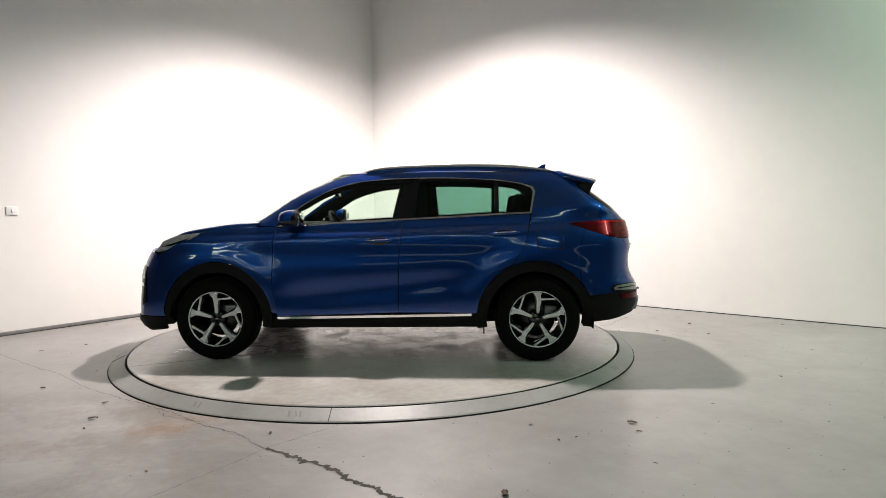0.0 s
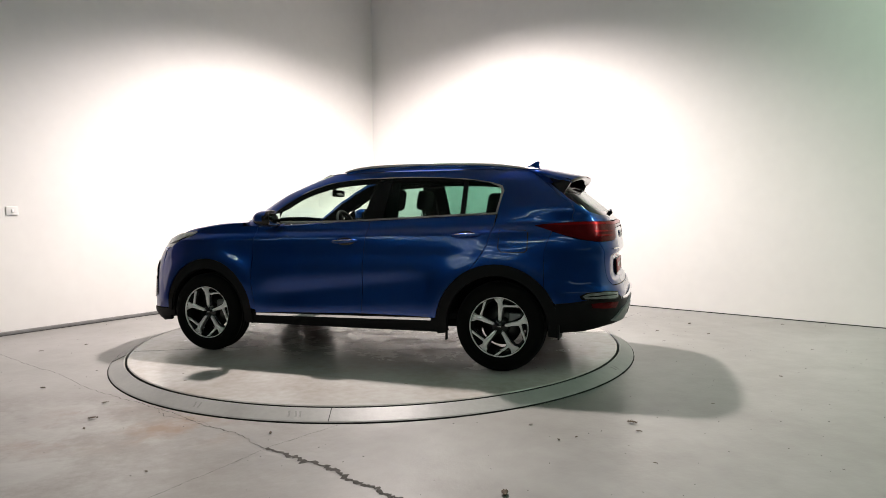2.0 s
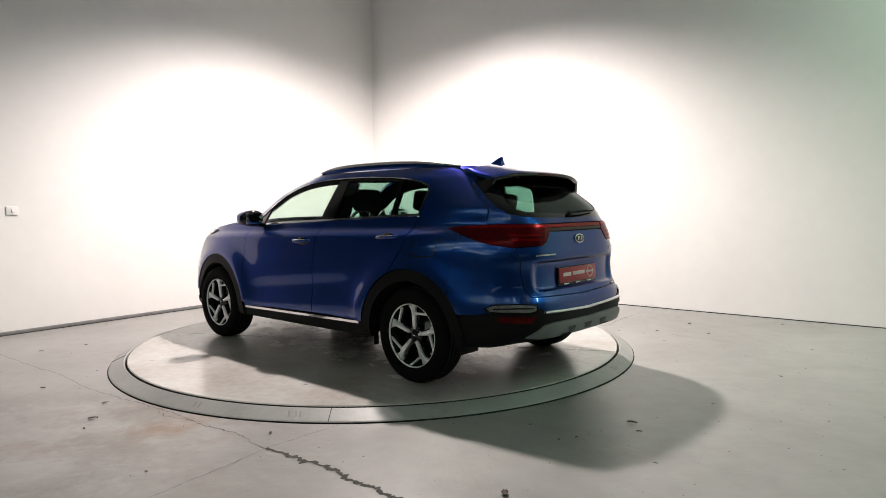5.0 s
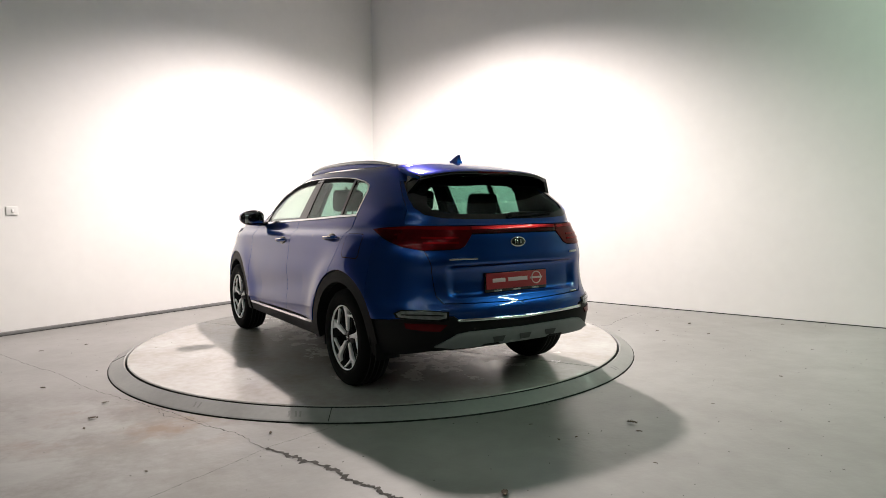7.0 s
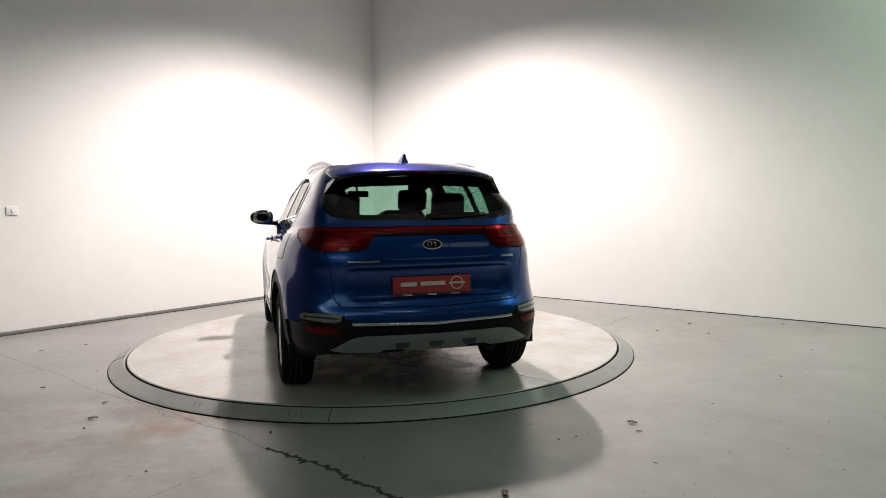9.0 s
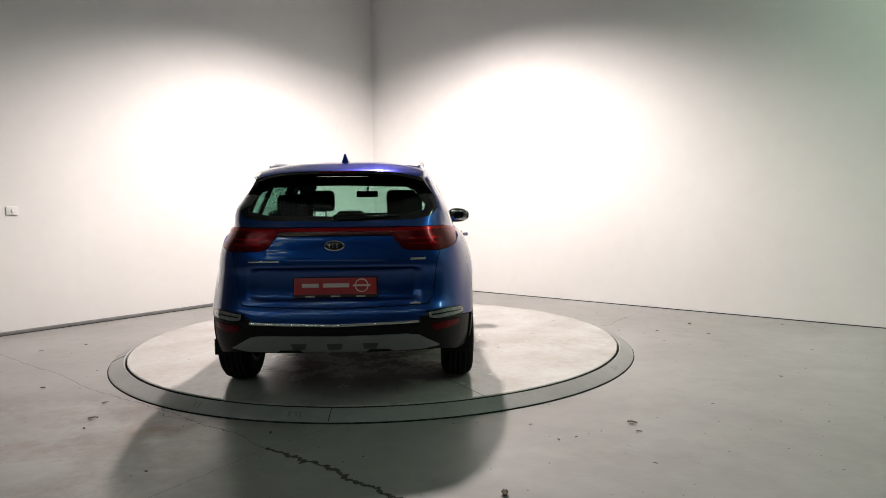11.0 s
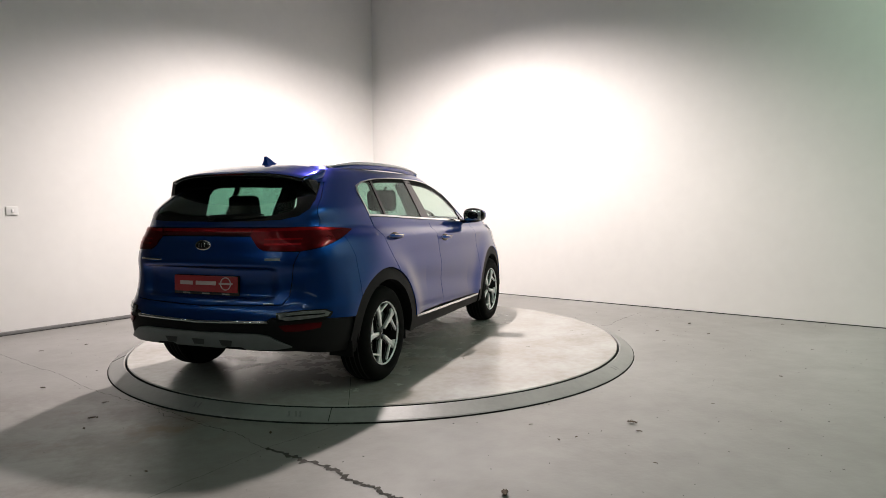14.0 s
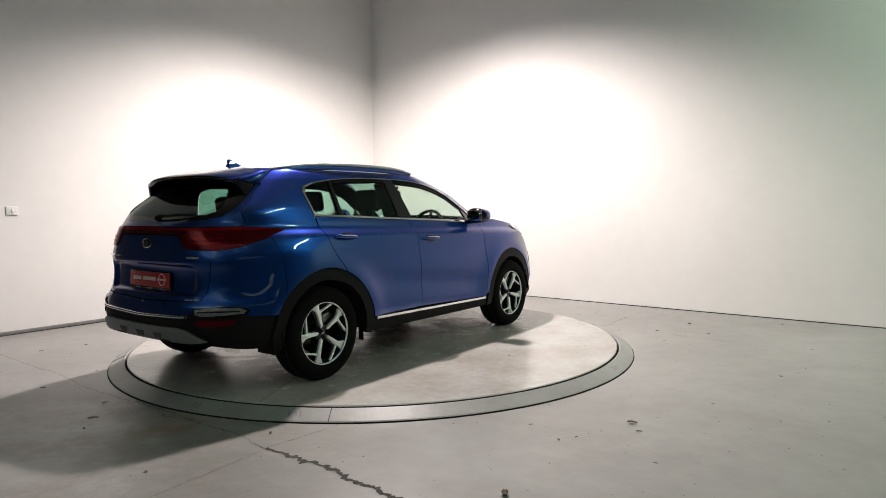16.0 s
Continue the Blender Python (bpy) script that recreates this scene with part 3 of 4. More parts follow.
# lamps
LAMP = xs((-1.592, 1.114), (-1.66, 1.124), (-1.80, 1.133), (-1.87, 1.137)) + ys((0.66, 1.140), (0.36, 1.134), (0.36, 1.088), (0.42, 1.014), (0.46, 0.996), (0.662, 0.990)) + xs((-1.93, 1.010), (-1.82, 1.040), (-1.66, 1.090))
lamps = panel("tail_lamp", LAMP, LAMP_DEEP, off=0.006, deep=0.03, label="dark red wrap-round tail lamp", back=LAMP_DEEP, cell=0.014)
for i, ob in enumerate(panel("lamp_edge", xs((-1.66, 1.121), (-1.80, 1.130), (-1.87, 1.134)) + ys((0.66, 1.136), (0.37, 1.130), (0.37, 1.112), (0.66, 1.117)) + xs((-1.87, 1.116), (-1.80, 1.113)), LAMP_RED, off=0.0085, deep=0.003, label="bright red lamp edge")):
    ob.parent = lamps[i]
for z0, dz in ((1.060, 0.010), (1.028, 0.012)):
    for i, ob in enumerate(panel("lamp_strip", ys((0.66, z0 + dz), (0.46, z0 + dz), (0.46, z0), (0.66, z0)), LAMP_RED, off=0.0085, deep=0.003)):
        ob.parent = lamps[i]
panel("bar_base", ys((0.0, 1.112), (0.356, 1.110), (0.356, 1.090), (0.0, 1.090)), LAMP_DARK, tailgate, whole=True, off=0.003, label="smoked red panel under the light bar")
panel("light_bar", ys((0.0, 1.136), (0.356, 1.134), (0.356, 1.114), (0.0, 1.114)), LAMP_RED, tailgate, whole=True, off=0.004, label="thin red light bar between the tail lamps")
panel("lamp_surround", ys((0.565, 0.608), (0.70, 0.620)) + xs((-1.98, 0.616), (-1.93, 0.590), (-1.95, 0.562)) + ys((0.70, 0.556), (0.62, 0.552), (0.57, 0.562)), GLOSS_BLACK, off=0.007, deep=0.02, label="gloss black lamp surround")
lights = panel("reversing_lamp", ys((0.58, 0.602), (0.70, 0.613)) + xs((-1.99, 0.609), (-1.95, 0.590), (-1.97, 0.570)) + ys((0.70, 0.564), (0.63, 0.560), (0.585, 0.570)), LAMP_CLEAR, off=0.011, deep=0.02, label="clear reversing lamp in a dark bezel", cell=0.02)
for i, ob in enumerate(panel("lamp_rib", ys((0.60, 0.588), (0.70, 0.594)) + xs((-1.99, 0.590), (-1.99, 0.583)) + ys((0.70, 0.586), (0.60, 0.582)), GLOSS_BLACK, off=0.0125, deep=0.003)):
    ob.parent = lights[i]
panel("reflector", ys((0.58, 0.530), (0.70, 0.538)) + xs((-2.01, 0.534), (-2.02, 0.502)) + ys((0.70, 0.492), (0.62, 0.490)), LAMP_DEEP, off=0.010, deep=0.02, label="red bumper reflector")
# arches and sills
panel("front_arch", arc(ARCH_F, ARCH_Z, ARCH_OUT, 188, -6, 24) + arc(ARCH_F, ARCH_Z, ARCH_IN, -6, 188, 24), BLACK_PLASTIC, off=0.018, deep=0.05, label="black wheel arch trim", cell=0.06)
panel("rear_arch", arc(ARCH_R, ARCH_Z, ARCH_OUT, 188, -8, 24) + arc(ARCH_R, ARCH_Z, ARCH_IN, -8, 188, 24), BLACK_PLASTIC, off=0.018, deep=0.05, label="black wheel arch trim", cell=0.06)
panel("sill", xs((0.84, 0.372), (-0.85, 0.402), (-0.86, 0.285), (0.86, 0.275)), BLACK_PLASTIC, off=0.004, deep=0.05, label="black sill under the doors")
panel("sill_strip", xs((0.80, 0.371), (-0.80, 0.399), (-0.80, 0.379), (0.80, 0.351)), CHROME, off=0.014, deep=0.02, label="chrome strip along the sill")
panel("fuel_flap", xs((-1.335, 1.068), (-1.52, 1.068), (-1.545, 1.05), (-1.545, 0.935), (-1.525, 0.918), (-1.36, 0.918), (-1.335, 0.94)), PAINT, both=False, off=0.0025, deep=0.002, label="blue fuel flap", bulge=crease, cab=True)
# side glass, pillars and chrome surround
INSET = 0.008
panel("front_side_window", along(belt_z, 0.68, -0.165, 6, 0.012) + xs((-0.25, 1.492)) + along(dlo_z, -0.25, 0.58, 8, -INSET) + xs((0.66, 1.235)), GLASS_FRONT, cab=True, off=-0.010, deep=0.004, back=GLASS_FRONT, label="clear front door window")
panel("rear_side_window", along(belt_z, -0.325, -1.0, 6, 0.012) + along(dlo_z, -1.0, -0.36, 8, -INSET), GLASS_REAR, cab=True, off=-0.010, deep=0.004, back=GLASS_REAR, label="green-tinted rear door window")
panel("quarter_window", along(belt_z, -1.025, -1.275, 4, 0.012) + xs((-1.305, 1.36), (-1.30, 1.405)) + along(dlo_z, -1.27, -1.025, 5, -INSET), GLASS_REAR, cab=True, off=-0.010, deep=0.004, back=GLASS_REAR, label="green-tinted small quarter window")
panel("window_frame", along(dlo_z, 0.70, -0.30, 14, -INSET) + along(dlo_z, -0.30, 0.60, 14, -INSET - 0.030), TRIM_DARK, car, cab=True, off=-0.007, deep=0.02, label="black upper door window frame")
panel("window_frame", along(dlo_z, -0.33, -1.02, 10, -INSET) + along(dlo_z, -1.02, -0.33, 10, -INSET - 0.020), TRIM_DARK, car, cab=True, off=-0.007, deep=0.02, label="black upper door window frame")
panel("door_pillar", along(belt_z, -0.160, -0.335, 3, 0.006) + xs((-0.365, 1.500), (-0.245, 1.500)), GLOSS_BLACK, cab=True, off=-0.006, deep=0.06, label="black centre pillar")
panel("window_divider", along(belt_z, -0.995, -1.030, 2, 0.006) + xs((-1.030, 1.475), (-0.995, 1.478)), GLOSS_BLACK, cab=True, off=-0.006, deep=0.03)
panel("mirror_base", along(belt_z, 0.83, 0.675, 3, 0.006) + xs((0.655, 1.245), (0.78, 1.168)), GLOSS_BLACK, cab=True, off=-0.004, deep=0.02, label="black mirror mount triangle")
panel("chrome_surround", xs(*[(a, b - 0.007) for a, b in BELT]) + xs((-1.315, 1.30)) + xs(*DLO_TOP[::-1]) + xs((0.79, 1.155))
      + along(dlo_z, 0.765, 0.6, 4, -INSET) + along(dlo_z, 0.58, -1.2, 16, -INSET) + xs((-1.296, 1.415), (-1.314, 1.38), (-1.298, 1.29), (-1.282, 1.216)) + along(belt_z, -1.26, 0.80, 16, 0.007), CHROME, cab=True, off=0.004, deep=0.015, label="chrome window surround")
# windscreen and front (closed nose)
panel("windscreen", [("f", 0.0, 1.14), ("f", 0.71, 1.14), ("f", 0.685, 1.20)] + xs((0.90, 1.215), (0.74, 1.322), (0.56, 1.418), (0.385, 1.495), (0.20, 1.549)) + [("f", 0.30, 1.555), ("f", 0.0, 1.555)], GLASS_FRONT, whole=True, cab=True, off=-0.004, deep=0.004, back=GLASS_FRONT, label="clear windscreen")
panel("front_bumper", xs((1.885, 0.885), (1.888, 0.76), (1.868, 0.60), (1.808, 0.44), (1.80, 0.36)) + [("f", 0.70, 0.35), ("f", 0.4, 0.35), ("f", 0.0, 0.35), ("f", 0.0, 0.93), ("f", 0.45, 0.92)], PAINT, whole=True, label="blue front bumper")
panel("front_lip", xs((1.80, 0.352), (1.79, 0.25)) + [("f", 0.70, 0.22), ("f", 0.4, 0.2), ("f", 0.0, 0.2), ("f", 0.0, 0.342), ("f", 0.4, 0.342), ("f", 0.70, 0.342)], BLACK_PLASTIC, whole=True, off=0.006, label="black lower front lip")
panel("grille", [("f", 0.0, 0.90), ("f", 0.34, 0.88), ("f", 0.40, 0.80), ("f", 0.30, 0.66), ("f", 0.0, 0.64)], GLOSS_BLACK, whole=True, off=0.010, label="black front grille")
fog = panel("fog_lamp", xs((2.06, 0.78), (1.995, 0.77), (1.985, 0.47), (2.05, 0.44)), GLOSS_BLACK, off=0.008, label="dark upright fog lamp bezel")
for z0, z1, mat, name in ((0.672, 0.742, HEADLAMP, "fog_light"), (0.606, 0.634, CHROME, "fog_strip")):
    for i, ob in enumerate(panel(name, xs((2.05, z1), (2.003, z1), (2.000, z0), (2.048, z0)), mat, off=0.013, deep=0.004)):
        ob.parent = fog[i]
panel("headlamp", xs((1.90, 0.90), (1.845, 0.985), (1.70, 1.035), (1.49, 1.058), (1.60, 0.985), (1.74, 0.925)), HEADLAMP, off=0.008, deep=0.03, label="clear headlamp")
panel("lamp_bezel", xs((1.84, 0.940), (1.74, 0.968), (1.62, 1.002), (1.56, 1.022), (1.62, 0.992), (1.74, 0.950)), GLOSS_BLACK, off=0.0105, deep=0.003, label="dark bezel inside the headlamp")


def loft_roof(zs0, off, material, name, label, steps=9):
    """The roof skin: from the top edge of the side frame to the middle line."""
    bm = bmesh.new()
    us = np.linspace(u_at("f", 0.0, zs0, True), U_END, 120)
    crown = curve([(0.36, 1.558), (0.22, 1.588), (-0.1, 1.618), (-0.5, 1.624), (-0.9, 1.620), (-1.25, 1.602), (-1.45, 1.578), (-1.6, 1.560)])
    grid = []
    for u in us:
        p, _ = skin(u, zs0, True)
        row = []
        for i in range(-steps, steps + 1):
            f = i / steps
            y = p.y * f
            c = max(crown(p.x), zs0)
            row.append(bm.verts.new((p.x, y, zs0 + (c - zs0) * (1 - abs(f) ** 2.4) + off)))
        grid.append(row)
    for a, b in zip(grid, grid[1:]):
        for i in range(2 * steps):
            try:
                bm.faces.new((a[i], a[i + 1], b[i + 1], b[i]))
            except ValueError:
                pass
    bmesh.ops.remove_doubles(bm, verts=list(bm.verts), dist=1e-4)
    bmesh.ops.recalc_face_normals(bm, faces=list(bm.faces))
    if sum(f.normal.z for f in bm.faces) < 0:
        bmesh.ops.reverse_faces(bm, faces=list(bm.faces))
    return part(name, bm, material, car, label)


loft_roof(1.558, 0.0, PAINT, "roof", "blue roof skin")
loft_roof(1.53, -0.015, TRIM_DARK, "headliner", "dark roof lining")

# bonnet
bm = bmesh.new()
top_line = curve([(2.14, 0.925), (2.05, 0.985), (1.95, 1.025), (1.83, 1.056), (1.62, 1.100), (1.46, 1.127), (1.24, 1.156), (1.0, 1.170)])
edge_line = curve([(2.14, 0.90), (1.98, 0.925), (1.85, 0.985), (1.70, 1.044), (1.52, 1.076), (1.46, 1.084), (1.2, 1.116), (0.9, 1.138)])
grid = []
for i in range(25):
    x = 1.0 + (2.12 - 1.0) * i / 24
    row = []
    half = 0.79 * (1 - max(0, (x - 1.25) / 1.02) ** 2.6)
    for j in range(-11, 12):
        f = max(-1.0, min(1.0, j / 10))
        round_off = 2.0 + 2.5 * min(1.0, max(0.0, (x - 1.02) / 0.25))
        drop = 0.035 if abs(j) == 11 else 0.0
        row.append(bm.verts.new((x, half * f, edge_line(x) + (top_line(x) - edge_line(x)) * (1 - abs(f) ** round_off) + 0.004 - drop)))
    grid.append(row)
for a, b in zip(grid, grid[1:]):
    for j in range(22):
        bm.faces.new((a[j], b[j], b[j + 1], a[j + 1]))
part("bonnet", bm, PAINT, car, "blue bonnet")

# spoiler
bm = bmesh.new()
sec = [(-1.48, 1.586, 0.530), (-1.62, 1.567, 0.580), (-1.74, 1.541, 0.598), (-1.84, 1.516, 0.588), (-1.900, 1.499, 0.562), (-1.912, 1.488, 0.552), (-1.90, 1.474, 0.548), (-1.80, 1.468, 0.560), (-1.70, 1.470, 0.572), (-1.60, 1.49, 0.565)]
grid = []
for x, z, hw in sec:
    row = []
    for j in range(-12, 13):
        f = j / 12
        bend = abs(f) ** 4
        row.append(bm.verts.new((x + 0.075 * bend * (1 if x < -1.7 else 0.2), hw * f, z - 0.042 * bend + 0.008 * (1 - f * f))))
    grid.append(row)
for i in range(len(grid)):
    a, b = grid[i], grid[(i + 1) % len(grid)]
    for j in range(24):
        g = bm.faces.new((a[j], a[j + 1], b[j + 1], b[j]))
        g.material_index = 1 if 4 <= i <= 8 else 0
bm.faces.new([r[0] for r in grid])
bm.faces.new([r[-1] for r in grid][::-1])
bmesh.ops.recalc_face_normals(bm, faces=list(bm.faces))
spoiler = part("spoiler", bm, [PAINT, GLOSS_BLACK], car, "blue roof spoiler, black beneath")
part("brake_light", box_bm((0.012, 0.26, 0.012), (-1.909, 0, 1.497), 0.003), LAMP_DEEP, spoiler, "dark high brake light")
blade_pts = [skin(u_at("y", y, z, True), z, True, o)[0] for y, z, o in ((0.55, 1.475, 0.004), (0.592, 1.42, 0.004), (0.622, 1.355, 0.003))]
blade_pts += [Vector((-1.842, 0.548, 1.462)), Vector((-1.80, 0.558, 1.478))]
for s in (1, -1):
    bm = bmesh.new()
    a = [bm.verts.new((p.x, s * p.y, p.z)) for p in blade_pts]
    b = [bm.verts.new((p.x, s * (p.y - 0.03), p.z)) for p in blade_pts]
    bm.faces.new(a)
    bm.faces.new(b[::-1])
    for i in range(len(a)):
        j = (i + 1) % len(a)
        bm.faces.new((a[i], a[j], b[j], b[i]))
    bmesh.ops.recalc_face_normals(bm, faces=list(bm.faces))
    part("side_blade", bm, GLOSS_BLACK, spoiler, "gloss black spoiler end blade", smooth=False)

panel("spoiler_side", ys((0.45, 1.555), (0.54, 1.552), (0.582, 1.478), (0.605, 1.44), (0.57, 1.44), (0.52, 1.478)), PAINT, spoiler, cab=True, off=0.006, label="blue spoiler side")

# roof rails
rail_line = curve([(0.14, 1.566), (0.0, 1.592), (-0.2, 1.608), (-0.5, 1.615), (-0.9, 1.612), (-1.2, 1.597), (-1.38, 1.576), (-1.50, 1.560)])
rail_half = curve([(0.12, 0.535), (-0.3, 0.560), (-0.9, 0.560), (-1.5, 0.535)])
for s in (1, -1):
    pts = [(x, s * rail_half(x), rail_line(x)) for x in np.linspace(0.12, -1.50, 30)]
    rail = part("roof_rail", tube_bm(pts, [0.008 + 0.008 * min(1, 6 * min(i, 29 - i) / 29) for i in range(30)], 10, 0.85), SATIN, car, "satin silver roof rail")
    part("rail_foot", tube_bm([(x, s * rail_half(x), rail_line(x) - 0.026) for x in np.linspace(0.10, -1.48, 24)], 0.009, 8, 2.4), PAINT, rail)

# fin aerial
bm = bmesh.new()
fin = [(-1.33, 1.588, 0.030), (-1.40, 1.612, 0.020), (-1.445, 1.640, 0.010), (-1.475, 1.652, 0.006), (-1.49, 1.648, 0.006), (-1.485, 1.615, 0.016), (-1.50, 1.575, 0.032)]
a = [bm.verts.new((x, w, z)) for x, z, w in fin]
b = [bm.verts.new((x, -w, z)) for x, z, w in fin]
bm.faces.new(a)
bm.faces.new(b[::-1])
for i in range(len(fin)):
    j = (i + 1) % len(fin)
    bm.faces.new((a[i], b[i], b[j], a[j]))
bmesh.ops.recalc_face_normals(bm, faces=list(bm.faces))
part("fin_aerial", bm, PAINT, car, "blue shark-fin roof aerial", smooth=False)

# mirrors, handles
for k, s in enumerate((1, -1)):
    bm = bmesh.new()
    bmesh.ops.create_uvsphere(bm, u_segments=24, v_segments=16, radius=1.0)
    for v in bm.verts:
        c = v.co
        c.x, c.y, c.z = [math.copysign(abs(q) ** 0.72, q) for q in c]
        taper = 1 - 0.22 * max(0, c.y)
        v.co = Vector((0.125 * c.x * (1.0 if c.x > 0 else 0.45), s * 0.112 * c.y, 0.074 * c.z * taper))
    mirror = part("door_mirror", bm, [PAINT, GLOSS_BLACK], car, "blue-capped door mirror with black lower shell")
    for f in mirror.data.polygons:
        f.material_index = 0 if f.center.z > -0.012 and f.center.x > -0.01 else 1
    mirror.location = (0.63, s * 0.945, 1.175)
    m2 = part("mirror_glass", box_bm((0.006, 0.165, 0.10), (-0.050, 0, 0.0), 0.002), MIRROR_GLASS, mirror, "mirror glass")
    part("mirror_arm", tube_bm([(0.02, -s * 0.20, -0.055), (0.02, -s * 0.12, -0.06), (0.01, -s * 0.03, -0.055)], [0.028, 0.030, 0.03], 10, 0.7), GLOSS_BLACK, mirror, "black mirror arm")
    part("indicator", box_bm((0.02, 0.10, 0.012), (0.108, s * 0.02, 0.008), 0.004), LAMP_CLEAR, mirror, "clear side indicator")
    for door, hx, hz, pull in ((doors_front[k], -0.045, 0.990, 1), (doors_rear[k], -1.075, 1.045, 1)):
        n = 14
        w = HALF_W(hz) + 0.021
        ptsh = [(hx + 0.115 - 0.23 * i / n, s * (w + 0.030 * math.sin(math.pi * min(1, max(0, i / n))) ** 0.6), hz - 0.006 + 0.012 * i / n) for i in range(n + 1)]
        part("handle", tube_bm(ptsh, [0.008 + 0.008 * math.sin(math.pi * i / n) ** 0.5 for i in range(n + 1)], 10, 1.0), PAINT, door, "blue pull handle")
        part("handle_strip", tube_bm([(p[0], p[1] + s * 0.010, p[2] + 0.009) for p in ptsh[2:-2]], 0.0042, 8), CHROME, door, "chrome strip on the handle")
        bm = bmesh.new()
        bmesh.ops.create_uvsphere(bm, u_segments=20, v_segments=10, radius=1.0, matrix=Matrix.Translation((hx, s * (w - 0.010), hz - 0.004)) @ Matrix.Diagonal((0.085, 0.012, 0.034, 1)))
        part("handle_cup", bm, GLOSS_BLACK, door)

# rear wiper
def tail_spot(y, z, off):
    p, n = skin(u_at("y", abs(y), z, True), z, True, off)
    return Vector((p.x, p.y if y >= 0 else -p.y, p.z))


part("rear_wiper", tube_bm([tail_spot(y, z, o) for y, z, o in ((0.0, 1.195, 0.02), (-0.10, 1.200, 0.022), (-0.24, 1.206, 0.02), (-0.40, 1.214, 0.012))], [0.012, 0.009, 0.007, 0.005], 8), TRIM_DARK, tailgate, "black rear wiper arm")
part("wiper_cap", revolve_bm([(0, 0.03), (0.014, 0.028), (0.02, 0.0), (0.0, 0.0)], 16), BLACK_PLASTIC, tailgate).matrix_basis = Matrix.Translation(tail_spot(0.0, 1.195, 0.0)) @ pose(0, 0, 0, 0, -60, 0)

# dark inner shell behind the gaps
panel("inner_shell", xs((0.95, 1.07), (-1.0, 1.12), (-1.5, 1.10), (-1.9, 1.10)) + ys((0.6, 1.12), (0.0, 1.12), (0.0, 0.46), (0.6, 0.46)) + xs((-1.85, 0.56)) + arc(ARCH_R, ARCH_Z, ARCH_OUT - 0.03, 150, 8, 12) + xs((-0.8, 0.36), (0.8, 0.36), (0.87, 0.6)),
      TRIM_DARK, whole=True, off=-0.036, deep=0.004, label="black inner body shell")
panel("pillar_trim", ys((0.715, 1.12), (0.710, 1.24), (0.665, 1.38), (0.61, 1.48), (0.56, 1.55), (0.46, 1.55), (0.53, 1.46), (0.59, 1.38), (0.64, 1.24), (0.60, 1.12)), TRIM_DARK, cab=True, off=-0.034, deep=0.004, label="black rear pillar trim")
panel("flap_gap", xs((-1.328, 1.075), (-1.525, 1.075), (-1.552, 1.055), (-1.552, 0.930), (-1.53, 0.911), (-1.355, 0.911), (-1.328, 0.936)), GAP_MAT, both=False, off=0.0006, deep=0.002, bulge=crease, cab=True)

# plate, emblem and badges (plain shapes)
plate = part("number_plate", box_bm((0.008, 0.515, 0.106), (0, 0, 0), 0.003), PLATE_RED, tailgate, "red dealer plate with pale lettering bars")
plate.matrix_basis = pose(-2.163, 0.0, 0.772, 0, 3, 0)
part("plate_holder", box_bm((0.012, 0.530, 0.130), (0.009, 0, -0.008), 0.004), GLOSS_BLACK, plate, "black plate holder")
part("lettering", box_bm((0.003, 0.105, 0.026), (-0.0045, 0.155, 0.004), 0.001), PLATE_INK, plate)
part("lettering", box_bm((0.003, 0.165, 0.026), (-0.0045, -0.005, 0.005), 0.001), PLATE_INK, plate)
bm = revolve_bm([(0.036, 0.0), (0.036, 0.003), (0.043, 0.003), (0.043, 0.0)], 32, "x", True)
part("round_emblem", bm, PLATE_INK, plate).location = (-0.0065, -0.165, 0.004)
part("emblem_bar", box_bm((0.003, 0.11, 0.013), (-0.0047, -0.165, 0.004), 0.001), PLATE_INK, plate)
for y in (0.16, 0.0, -0.16):
    part("holder_lettering", box_bm((0.003, 0.06, 0.010), (-0.0005 + 0.003, y, -0.064), 0.001), SATIN, plate)
bm = bmesh.new()
bmesh.ops.create_uvsphere(bm, u_segments=28, v_segments=10, radius=1.0, matrix=Matrix.Diagonal((0.006, 0.064, 0.034, 1)))
emblem = part("emblem", bm, CHROME, tailgate, "oval chrome emblem with dark centre")
emblem.matrix_basis = pose(-2.175, 0, 1.027, 0, 8, 0)
bm = bmesh.new()
bmesh.ops.create_uvsphere(bm, u_segments=28, v_segments=10, radius=1.0, matrix=Matrix.Translation((-0.002, 0, 0)) @ Matrix.Diagonal((0.006, 0.058, 0.028, 1)))
part("emblem_centre", bm, GLOSS_BLACK, emblem)
for y, w in ((0.028, 0.009), (0.008, 0.006), (-0.018, 0.009)):
    part("emblem_mark", box_bm((0.003, w, 0.026), (-0.0072, y, 0), 0.001), CHROME, emblem)


def on_tail(name, y, z, w, h, material, label=""):
    p, n = skin(u_at("y", abs(y), z), z, False, 0.003)
    ob = part(name, box_bm((0.004, w, h), (0, 0, 0), 0.0015), material, tailgate, label)
    sy = 1 if y >= 0 else -1
    ob.matrix_basis = Matrix.Translation((p.x, p.y * sy, p.z)) @ Matrix.Rotation(math.atan2(n.y * sy, n.x) - math.pi, 4, "Z")


on_tail("model_badge", 0.44, 0.930, 0.20, 0.010, CHROME, "chrome model badge bar")
on_tail("trim_badge", -0.52, 0.94, 0.10, 0.014, SATIN, "satin badge bar")
on_tail("small_badge", -0.50, 0.660, 0.07, 0.009, SATIN, "satin badge bar")

